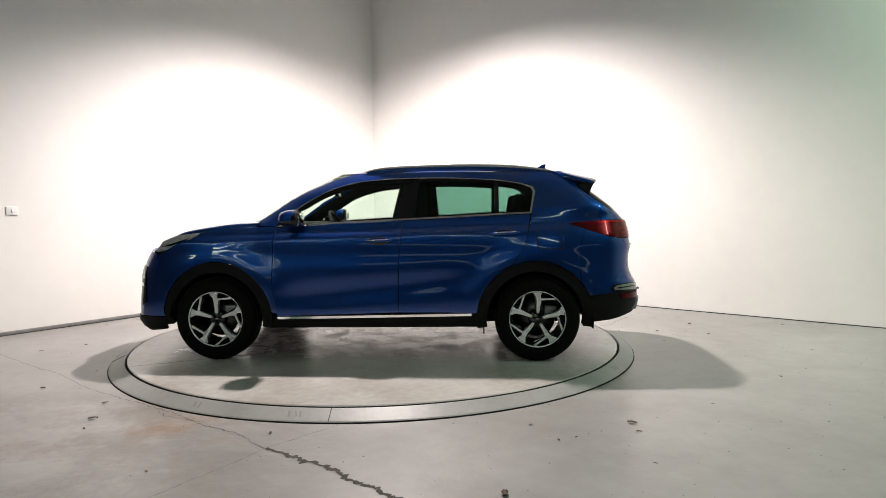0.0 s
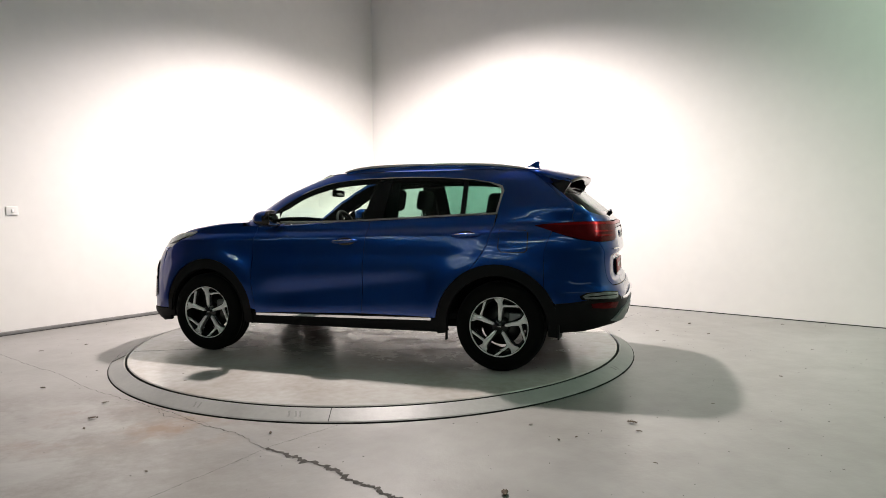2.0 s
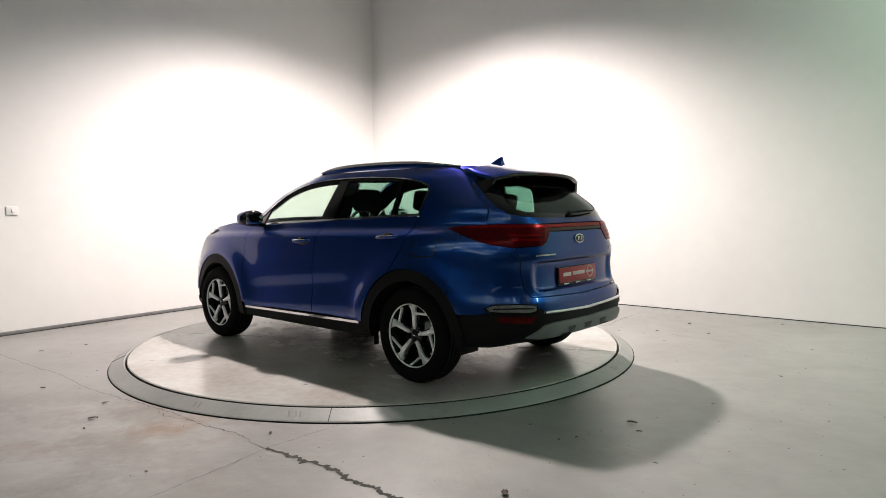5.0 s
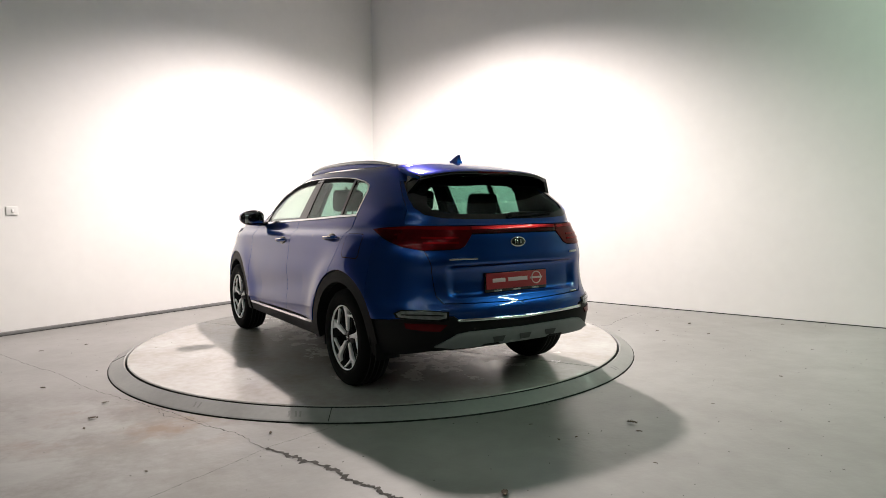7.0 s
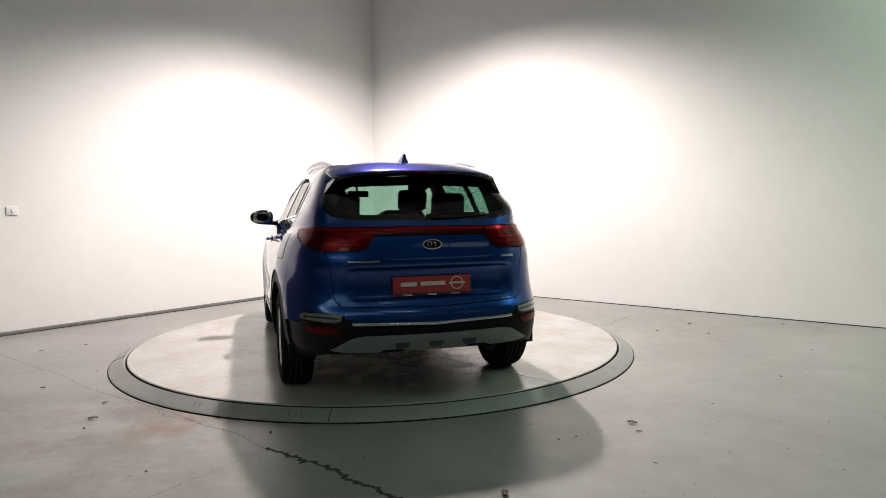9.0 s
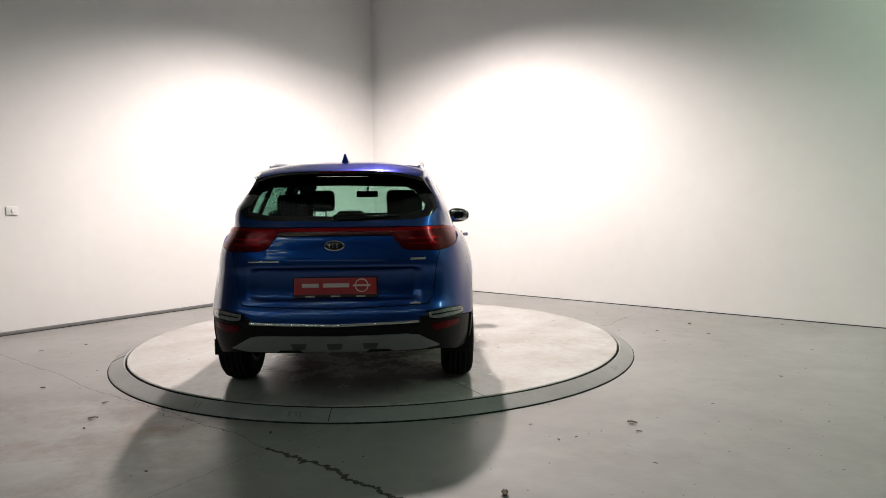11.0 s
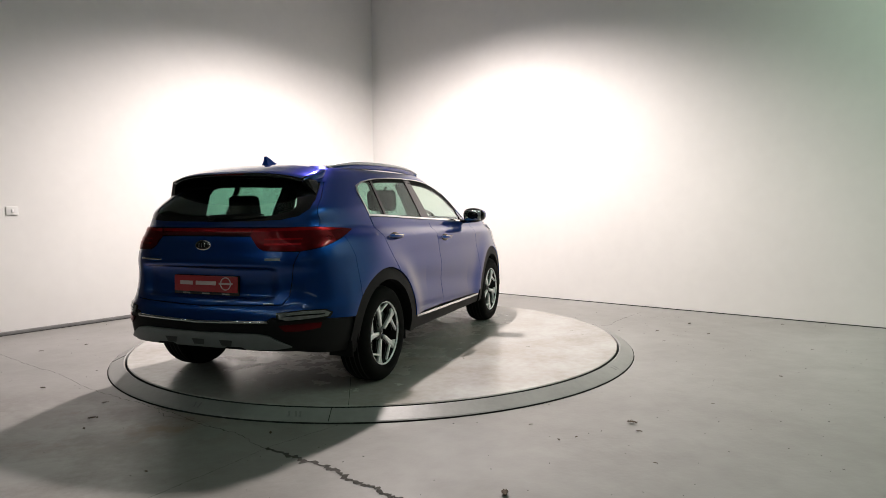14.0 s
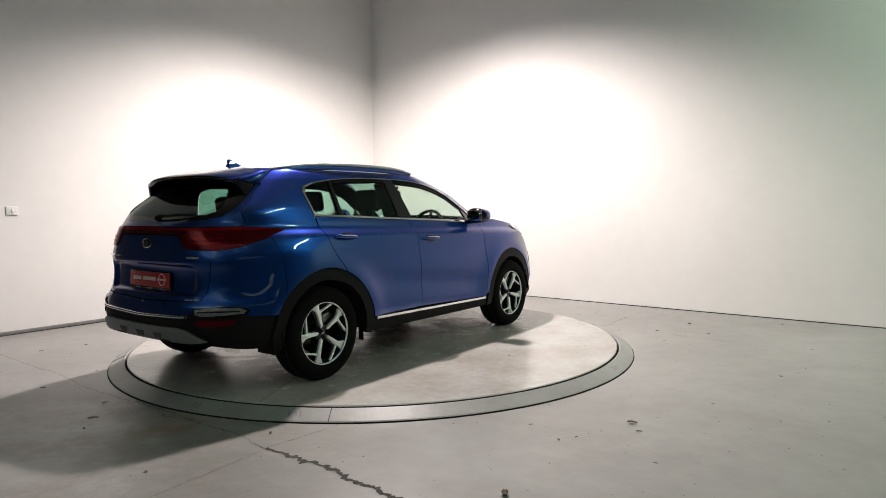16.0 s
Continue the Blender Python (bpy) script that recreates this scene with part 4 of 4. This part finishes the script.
# underside and wheel wells
bm = box_bm((3.3, 1.20, 0.10), (0.1, 0, 0.32), 0.03)
box_bm((1.60, 1.74, 0.06), (0.0, 0, 0.31), 0.02, bm)
box_bm((0.44, 1.30, 0.14), (-1.84, 0, 0.43), 0.03, bm)
box_bm((0.36, 1.05, 0.22), (1.70, 0, 0.44), 0.03, bm)
part("underbody", bm, TRIM_DARK, car, "black underbody", smooth=False)
part("silencer", tube_bm([(-1.78, -0.35, 0.345), (-1.78, 0.25, 0.345)], 0.07, 14), GREY_METAL, car, "grey exhaust silencer")
for x in (ARCH_F, ARCH_R):
    for s in (1, -1):
        bm = revolve_bm([(0.41, 0.0), (0.41, -0.26), (0.05, -0.27)], 32, "y", arc=180)
        if s < 0:
            bmesh.ops.scale(bm, vec=(1, -1, 1), verts=list(bm.verts))
        ob = part("wheel_liner", bm, TRIM_DARK, car)
        ob.location = (x, s * 0.89, ARCH_Z + 0.005)
for s in (1, -1):
    part("mud_flap", box_bm((0.012, 0.18, 0.11), (-1.785, s * 0.79, 0.32), 0.004), BLACK_PLASTIC, car, "black rear mud flap")
    part("mud_flap", box_bm((0.010, 0.05, 0.10), (-0.90, s * 0.84, 0.265), 0.004), BLACK_PLASTIC, car, "black mud flap")


# wheels
def spoke_bm(outline, depth, front):
    bm = bmesh.new()
    a = [bm.verts.new((x, front - 0.12 * max(0, 0.16 - math.hypot(x, z)) * 0.6, z)) for x, z in outline]
    b = [bm.verts.new((v.co.x, v.co.y - depth, v.co.z)) for v in a]
    bm.faces.new(a)
    bm.faces.new(b[::-1])
    for i in range(len(a)):
        j = (i + 1) % len(a)
        bm.faces.new((a[i], b[i], b[j], a[j]))
    bmesh.ops.recalc_face_normals(bm, faces=list(bm.faces))
    bmesh.ops.bevel(bm, geom=[e for e in bm.edges if abs(e.verts[0].co.y - e.verts[1].co.y) < 0.03 and e.calc_length() > 0.004 and max(v.co.y for v in e.verts) > front - 0.03], offset=0.0015, segments=1, affect="EDGES")
    return bm


def polar(r, a):
    return (-r * math.sin(radians(a)), r * math.cos(radians(a)))


wheel = None
for x, s, turn in ((1.335, 1, 2), (-1.335, 1, -3), (1.335, -1, 40), (-1.335, -1, 18)):
    if wheel is None:
        # tread lies from y -0.10 to 0.115 of the wheel's middle; the outer face looks along +y
        prof = [(0.222, 0.088), (0.236, 0.104), (0.262, 0.112), (0.290, 0.113), (0.318, 0.106), (0.334, 0.092), (0.342, 0.072), (0.345, 0.040), (0.3455, 0.0), (0.345, -0.04), (0.342, -0.072), (0.330, -0.098), (0.28, -0.112), (0.225, -0.10)]
        wheel = tagged(finish("wheel", revolve_bm([(0.222, 0.088), (0.212, 0.070), (0.200, 0.05), (0.195, -0.10), (0.225, -0.10)], 56, "y"), BLACK_PLASTIC, car), "black and machined silver alloy wheel")
        tyre = part("tyre", revolve_bm(prof, 72, "y"), RUBBER, wheel, "black rubber tyre")
        for r in (0.3452,):
            for y in (-0.055, -0.018, 0.018, 0.055):
                part("tread_groove", revolve_bm([(r - 0.002, y - 0.004), (r + 0.0012, y - 0.004), (r + 0.0012, y + 0.004), (r - 0.002, y + 0.004)], 56, "y"), GAP_MAT, tyre)
        part("rim_lip", revolve_bm([(0.223, 0.080), (0.232, 0.094), (0.231, 0.099), (0.228, 0.101), (0.2245, 0.097), (0.221, 0.082)], 72, "y"), ALLOY, wheel, "machined silver rim edge")
        part("brake_disc", revolve_bm([(0.0, 0.0), (0.150, 0.0), (0.155, -0.02), (0.0, -0.02)], 40, "y"), DISC_STEEL, wheel, "steel brake disc")
        part("caliper", box_bm((0.10, 0.05, 0.09), (-0.11, 0.005, 0.06), 0.012), GREY_METAL, wheel, "grey brake caliper")
        part("hub", revolve_bm([(0.0, 0.068), (0.030, 0.068), (0.034, 0.064), (0.060, 0.062), (0.070, 0.05), (0.072, -0.01)], 40, "y"), GLOSS_BLACK, wheel, "black wheel hub")
        part("hub_cap", revolve_bm([(0.0, 0.072), (0.022, 0.0715), (0.026, 0.068)], 24, "y"), GLOSS_BLACK, wheel, "black hub cap")
        part("cap_mark", box_bm((0.026, 0.002, 0.006), (0, 0.0727, 0), 0.0006), SATIN, wheel, "small silver mark on the cap")
        for k in range(5):
            rot = pose(0, 0, 0, 0, 72 * k, 0)
            arm = [polar(0.050, -10), polar(0.10, -6.5), polar(0.15, -5), polar(0.180, -6), polar(0.2215, -13), polar(0.2228, -3), polar(0.2215, 7), polar(0.190, 4.5), polar(0.172, 7), polar(0.156, 9), polar(0.10, 9), polar(0.050, 15)]
            ob = part("spoke", spoke_bm(arm, 0.022, 0.086), ALLOY, wheel, "machined silver spoke")
            ob.matrix_basis = rot
            branch = [polar(0.156, 9), polar(0.172, 7), polar(0.190, 24), polar(0.2215, 36), polar(0.2215, 43), polar(0.206, 38), polar(0.176, 25)]
            ob = part("spoke_branch", spoke_bm(branch, 0.018, 0.085), ALLOY, wheel, "machined silver spoke branch")
            ob.matrix_basis = rot
            back = [polar(0.05, -30), polar(0.10, -11), polar(0.18, -10), polar(0.222, -16), polar(0.222, 48), polar(0.20, 42), polar(0.172, 22), polar(0.15, 13), polar(0.10, 13), polar(0.05, 30)]
            ob = part("spoke_back", spoke_bm(back, 0.03, 0.060), GLOSS_BLACK, wheel)
            ob.matrix_basis = rot
            part("wheel_nut", revolve_bm([(0.0, 0.074), (0.008, 0.073), (0.010, 0.055)], 10, "y"), GREY_METAL, wheel).matrix_basis = rot @ pose(0.0, 0, 0.045, 0, 0, 0) @ pose(0, -0.006, 0)
        w = wheel
    else:
        w = copy_thing(wheel, Matrix.Identity(4))
        w.parent = car
    w.matrix_basis = pose(x, s * 0.800, 0.3445, 0, 0, 0 if s > 0 else 180) @ pose(0, 0, 0, 0, turn, 0)

# cabin
bm = box_bm((0.38, 1.38, 0.26), (0.86, 0, 0.995), 0.06)
box_bm((0.26, 0.34, 0.08), (0.80, 0.36, 1.10), 0.035, bm)
part("dashboard", bm, TRIM_DARK, car, "black dashboard")
part("cabin_floor", box_bm((2.2, 1.62, 0.05), (-0.10, 0, 0.40), 0.01), TRIM_DARK, car)
part("load_cover", box_bm((0.42, 1.24, 0.02), (-1.74, 0, 1.02), 0.006), TRIM_DARK, car, "black load cover")
sw = part("steering_wheel", bmesh.new(), TRIM_DARK, car, "black steering wheel")
bm = bmesh.new()
ringpts = [(0.185 * math.cos(a), 0.185 * math.sin(a), 0) for a in np.linspace(0, 2 * math.pi, 33)]
tube_bm(ringpts, 0.016, 8, 1.0, bm)
box_bm((0.14, 0.10, 0.05), (0, 0, -0.03), 0.02, bm)
box_bm((0.36, 0.03, 0.02), (0, 0, -0.015), 0.008, bm)
bm.to_mesh(sw.data)
bm.free()
sw.data.shade_smooth()
sw.matrix_basis = pose(0.56, -0.37, 1.055, 0, -65, 0)


def seat(x, y, w, back_top, head_top, name, label, tilt=16):
    bm = box_bm((0.52, w, 0.16), (x + 0.20, y, 0.60), 0.05)
    s = part(name, bm, SEAT_CLOTH, car, label)
    h = back_top - 0.60
    b2 = part("backrest", box_bm((0.13, w - 0.02, h), (0, 0, h / 2), 0.05, segments=3), SEAT_CLOTH, s, "dark seat backrest")
    b2.matrix_basis = pose(x - 0.06, y, 0.60, 0, -tilt, 0)
    return s


def headrest(owner, x, y, z, w, h):
    ob = part("headrest", box_bm((0.10, w, h), (0, 0, 0), 0.042, segments=3), SEAT_CLOTH, owner, "dark headrest")
    ob.matrix_basis = pose(x, y, z, 0, -10, 0)
    for d in (0.05, -0.05):
        part("headrest_post", tube_bm([(x + 0.01, y + d, z - h / 2 + 0.02), (x + 0.03, y + d, z - h / 2 - 0.09)], 0.006, 6), CHROME, owner)


for y in (0.37, -0.37):
    s = seat(-0.02, y, 0.50, 1.16, 1.42, "front_seat", "dark cloth front seat")
    headrest(s, -0.29, y, 1.325, 0.27, 0.19)
s = seat(-0.92, 0.0, 1.30, 1.10, 1.35, "rear_bench", "dark cloth rear bench", 20)
for y in (0.42, -0.42):
    headrest(s, -1.20, y, 1.270, 0.27, 0.20)
headrest(s, -1.18, 0.0, 1.185, 0.22, 0.11)
part("inner_mirror", box_bm((0.03, 0.22, 0.065), (0.47, 0, 1.40), 0.014), GLOSS_BLACK, car, "inner rear-view mirror")
part("inner_mirror_stem", tube_bm([(0.49, 0, 1.42), (0.56, 0, 1.47)], 0.012, 8), GLOSS_BLACK, car)
# thick inner lining of the centre pillars
panel("pillar_lining", along(belt_z, -0.13, -0.44, 4, 0.0) + xs((-0.42, 1.500), (-0.20, 1.500)), TRIM_DARK, cab=True, off=-0.05, deep=0.03, label="dark lining of the centre pillar")
# seat belts on the centre pillars
for s2 in (1, -1):
    part("seat_belt", tube_bm([(-0.30, s2 * 0.60, 1.42), (-0.32, s2 * 0.66, 1.15), (-0.33, s2 * 0.70, 0.7)], 0.016, 6), TRIM_DARK, car)

# ---- details of the hall ----
def strip(name, a, b, height, thick, material, label, inset=0.0):
    d = (b - a).normalized()
    inn = Vector((d.y, -d.x, 0))
    bm = box_bm(((b - a).length, thick, height), (0, 0, 0), min(thick, height) * 0.2)
    ob = tagged(finish(name, bm, material, smooth=False), label, "skirting", kind="structure")
    mid = (a + b) / 2 + inn * (thick / 2 + inset)
    ob.matrix_world = Matrix.Translation((mid.x, mid.y, FLOOR + height / 2)) @ Matrix.Rotation(math.atan2(d.y, d.x), 4, "Z")
    return ob


strip("baseboard_west", STUDIO_END, CORNER - LEFT_DIR * -0.03, 0.034, 0.03, SKIRT_MAT, "low dark grey skirting strip")
strip("baseboard_east", CORNER + RIGHT_DIR * 0.04, RIGHT_END, 0.009, 0.008, GAP_MAT, "thin dark gap at the foot of the wall")
strip("floor_edge", STUDIO_END, CORNER - LEFT_DIR * -0.08, 0.005, 0.016, GAP_MAT, "thin black joint along the skirting", 0.055)

# wall socket
sock = tagged(new("wall_socket"), "square white plastic switch plate on the wall", "switch")
nrm = Vector((0.7271, -0.6866, 0))
base = Vector((-3.94, 1.077, 1.262))
base = CORNER + LEFT_DIR * ((base - CORNER).dot(LEFT_DIR))
base.z = 1.262
sock.matrix_world = Matrix.Translation(base + nrm * 0.006) @ Matrix.Rotation(math.atan2(LEFT_DIR.y, LEFT_DIR.x), 4, "Z")
part("face_plate", box_bm((0.118, 0.012, 0.094), (0, 0, 0), 0.004), WHITE_PLASTIC, sock)
part("rocker", box_bm((0.022, 0.008, 0.036), (0.0, 0.009, 0.0), 0.003), WHITE_PLASTIC, sock, "small white rocker")

# cracks: jagged ribbons of dirt in the floor
rng = random.Random(5)


def crack(points, width, wild=1.0):
    bm = bmesh.new()
    pts = [Vector((x, y, FLOOR)) for x, y in points]
    left, right = [], []
    for a, b in zip(pts, pts[1:]):
        n = max(2, int((b - a).length / 0.011))
        side = Vector((-(b - a).y, (b - a).x, 0)).normalized()
        for i in range(n):
            p = a.lerp(b, i / n)
            p = p + side * (0.016 * noise.noise(p * 7) + 0.010 * noise.noise(p * 23) + rng.uniform(-0.002, 0.002)) * wild
            ragged = [width * (0.15 + 1.9 * abs(noise.noise(p * 31 + Vector((0, 0, k))))) * rng.uniform(0.6, 1.3) for k in (3.0, 9.0)]
            left.append(bm.verts.new(p + side * ragged[0] + Vector((0, 0, 0.0015))))
            right.append(bm.verts.new(p - side * ragged[1] + Vector((0, 0, 0.0015))))
    for i in range(len(left) - 1):
        bm.faces.new((right[i], right[i + 1], left[i + 1], left[i]))
    return part("crack", bm, CRACK_MAT, floor, "jagged dirty crack in the concrete", smooth=False)


crack([(-3.53, -0.02), (-3.03, -0.5), (-2.62, -0.85), (-2.16, -1.37), (-1.92, -1.56), (-1.65, -1.79)], 0.0030)
crack([(-1.65, -1.79), (-1.3, -2.07), (-1.14, -2.26), (-0.9, -2.44), (-0.65, -2.75)], 0.0035, 1.4)
crack([(-0.65, -2.75), (-0.44, -2.91), (-0.25, -3.09), (-0.08, -3.3), (0.07, -3.45), (0.3, -3.75)], 0.027, 1.6)
crack([(-1.08, -3.31), (-0.94, -3.13), (-0.74, -2.88), (-0.62, -2.71), (-0.39, -2.51), (-0.26, -2.39)], 0.0022, 0.5)
crack([(-1.5, -1.93), (-1.32, -2.12), (-1.1, -2.24), (-0.98, -2.4)], 0.002, 2.0)
crack([(2.31, 0.64), (2.5, 0.54), (2.81, 0.93), (3.23, 1.36)], 0.003, 0.8)
crack([(3.1, 1.0), (3.6, 0.95)], 0.003, 0.8)

# dry leaves, twigs and grit
leaf = None
spots = [(-1.84, -2.09, 1.4), (1.52, -2.60, 1.5), (1.50, -2.75, 0.9), (3.06, -1.72, 0.8), (1.00, -2.82, 0.6), (0.56, -3.47, 1.5), (3.43, 0.50, 1.2), (3.35, -0.07, 0.8), (-1.81, -2.28, 0.7), (-2.53, -1.29, 1.0),
         (-0.66, -2.50, 0.8), (1.11, -2.79, 0.5), (1.40, -3.21, 0.5), (-2.3, -0.1, 0.9), (-2.9, 0.3, 0.9), (-2.05, 0.9, 0.8), (-1.9, -1.75, 1.1), (2.9, 0.15, 0.9), (2.75, -0.35, 0.8), (-3.2, 0.05, 1.0),
         (3.9, -0.9, 0.6), (2.2, -2.3, 0.5), (-2.6, -2.3, 0.7), (-1.2, -3.0, 0.6), (4.4, 0.3, 0.9), (0.9, -2.55, 0.6)]
for x, y, size in spots:
    a = rng.uniform(0, 360)
    m = pose(x, y, FLOOR + 0.002, 0, 0, a)
    if leaf is None:
        bm = bmesh.new()
        n = 10
        mid = [bm.verts.new((-0.02 + 0.04 * i / n, 0.004 * math.sin(i * 1.1), 0.004 + 0.006 * math.sin(math.pi * i / n))) for i in range(n + 1)]
        for sgn in (1, -1):
            edge = [bm.verts.new((v.co.x, sgn * 0.011 * math.sin(math.pi * i / n) ** 0.7 * (1 + 0.3 * math.sin(3.1 * i)), 0.002 + 0.009 * abs(math.sin(1.7 * i)))) for i, v in enumerate(mid)]
            for i in range(n):
                bm.faces.new((mid[i], mid[i + 1], edge[i + 1], edge[i]) if sgn > 0 else (mid[i + 1], mid[i], edge[i], edge[i + 1]))
        bmesh.ops.remove_doubles(bm, verts=list(bm.verts), dist=1e-5)
        bmesh.ops.solidify(bm, geom=list(bm.faces), thickness=0.0012)
        leaf = finish("dry_leaf", bm, LEAF_MAT)
        tagged(leaf, "small dry brown leaf lying on the concrete floor", "leaf", "dry leaves on the floor")
        leaf.matrix_basis = m @ Matrix.Diagonal((size, size, size, 1))
        first = leaf
    else:
        ob = copy_thing(first, m)
        ob.scale = (size, size, size)
for i in range(34):
    r, a = 2.15 * math.sqrt(rng.random()), rng.uniform(0, 6.28)
    s = rng.uniform(0.25, 0.6)
    ob = new("grit", first.data)
    ob.parent = disc
    ob.matrix_basis = pose(r * math.cos(a), r * math.sin(a), 0.0005, 0, 0, rng.uniform(0, 360)) @ Matrix.Diagonal((s * 1.6, s * 0.6, s * 0.5, 1))
    tagged(ob, "scrap of dry leaf")

# fine grit over the floor, as one scatter
bm = bmesh.new()
for i in range(700):
    x, y = rng.uniform(-4.5, 5.5), rng.uniform(-4.2, 3.0)
    if math.hypot(x, y) < R_OUT + 0.03:
        continue
    if (Vector((x, y, 0)) - CORNER).dot(nrm) < 0.12 or (Vector((x, y, 0)) - CORNER).dot(Vector((-0.6947, -0.7193, 0))) < 0.12:
        continue
    l, w, a = rng.uniform(0.002, 0.008) * (2 if rng.random() < 0.12 else 1), rng.uniform(0.0015, 0.004), rng.uniform(0, 6.28)
    box_bm((l, w, 0.002), (x, y, FLOOR + 0.001), 0, bm, Matrix.Rotation(a, 3, "Z"))
tagged(finish("floor_grit", bm, CRACK_MAT, smooth=False), "scattered specks of dark grit on the floor", "grit", kind="stuff")

# dried mud and tyre dirt on the platform
bm = bmesh.new()
for i in range(300):
    r, a = 1.9 * math.sqrt(rng.random()), rng.uniform(0, 6.28)
    if rng.random() < 0.45:
        cx, cy = rng.choice(((0.9, 0.55), (-1.2, 0.7), (-1.1, -0.5), (1.0, -0.6)))
        x, y = rng.gauss(cx, 0.30), rng.gauss(cy, 0.16)
    else:
        x, y = r * math.cos(a), r * math.sin(a)
    k, turn = rng.uniform(0.003, 0.013), rng.uniform(0, 6.28)
    pts = [(k * rng.uniform(0.4, 1.3) * math.cos(q) * 1.8, k * rng.uniform(0.3, 0.9) * math.sin(q)) for q in np.linspace(0, 6.28, 8)[:-1]]
    c, sn = math.cos(turn), math.sin(turn)
    bm.faces.new([bm.verts.new((x + c * px - sn * py, y + sn * px + c * py, 0.0012)) for px, py in pts])
tagged(finish("mud_flakes", bm, DIRT_MAT, disc, False), "thin brown flakes of dried mud", kind="stuff")

# lamps over the turntable
for eye, target in FLOODS:
    lamp = tagged(new("flood_lamp"), "round grey high-bay lamp hung over the turntable", "lamp", "high-bay lamps")
    lamp.location = eye
    part("reflector_bell", revolve_bm([(0.06, 0.32), (0.08, 0.30), (0.16, 0.22), (0.20, 0.12), (0.205, 0.115), (0.17, 0.22), (0.09, 0.29), (0.05, 0.30)], 32), GREY_METAL, lamp)
    part("driver_box", revolve_bm([(0.0, 0.48), (0.06, 0.48), (0.07, 0.46), (0.07, 0.31), (0.0, 0.31)], 24), GREY_METAL, lamp)
    part("lens", revolve_bm([(0.0, 0.16), (0.10, 0.17), (0.12, 0.20)], 24), FLOOD_GLOW, lamp, "glowing lens")
    part("hanger", tube_bm([(0, 0, 0.48), (0, 0, CEILING - eye[2])], 0.012, 8), GREY_METAL, lamp, "steel hanger rod")
# tube fittings
fit0 = None
for at, turn in [(at + RIGHT_DIR * d, turn) for at, length, watts, turn in ROWS for d in ((0.0,) if length < 2 else (-0.78, 0.78))]:
    m = pose(at.x, at.y, TUBE_Z, 0, 0, turn)
    if fit0 is None:
        fit0 = tagged(new("tube_fitting"), "long fluorescent tube fitting hung under the ceiling", "lamp", "ceiling tube lamps")
        part("tray", box_bm((1.6, 0.14, 0.05), (0, 0, 0.0), 0.01), WHITE_PLASTIC, fit0)
        part("tube", tube_bm([(-0.75, 0, -0.045), (0.75, 0, -0.045)], 0.016, 10), TUBE_GLOW, fit0, "glowing tube")
        for dx in (-0.6, 0.6):
            part("hanger", tube_bm([(dx, 0, 0.02), (dx, 0, CEILING - TUBE_Z)], 0.006, 6), GREY_METAL, fit0)
        fit0.matrix_basis = m
    else:
        copy_thing(fit0, m)

# glowing bands added high in the unseen far walls, to light the car and mirror in it
def hall_fill_band(name, a, b, along_m, width, low, high):
    d = (b - a).normalized()
    inn = Vector((d.y, -d.x, 0))
    at = a + d * along_m + inn * 0.02
    base = tagged(new(name), "narrow high glowing fill band with grey mullions, added out of view", "window", kind="structure")
    base.matrix_world = Matrix.Translation((at.x, at.y, low)) @ Matrix.Rotation(math.atan2(d.y, d.x), 4, "Z")
    h = high - low
    n = int(width / 1.6)
    for i in range(n):
        w = width / n
        part("pane", box_bm((w - 0.10, 0.01, h), (-width / 2 + w * (i + 0.5), 0, h / 2), 0), BAND_GLOW, base, smooth=False)
    for i in range(n + 1):
        part("mullion", box_bm((0.09, 0.04, h + 0.1), (-width / 2 + width / n * i, -0.01, h / 2), 0.004), SKIRT_MAT, base, smooth=False)


hall_fill_band("fill_band_1", RIGHT_END, FAR_END, 8.5, 8.0, 4.3, 4.75)
hall_fill_band("fill_band_2", FAR_END, LEFT_END, 5.5, 8.0, 4.3, 4.75)


# ---- movement ----
TURN_0, TURN_RATE = 171.144, -7.7011


def motions():
    rows = [(t, pose(0, 0, 0, 0, 0, TURN_0 + TURN_RATE * t)) for t in np.arange(0.0, 16.01, 1.0)]
    walk(disc, rows)
    walk(car, [(t, m @ pose(CAR_X, CAR_Y, 0.0)) for t, m in rows])


motions()
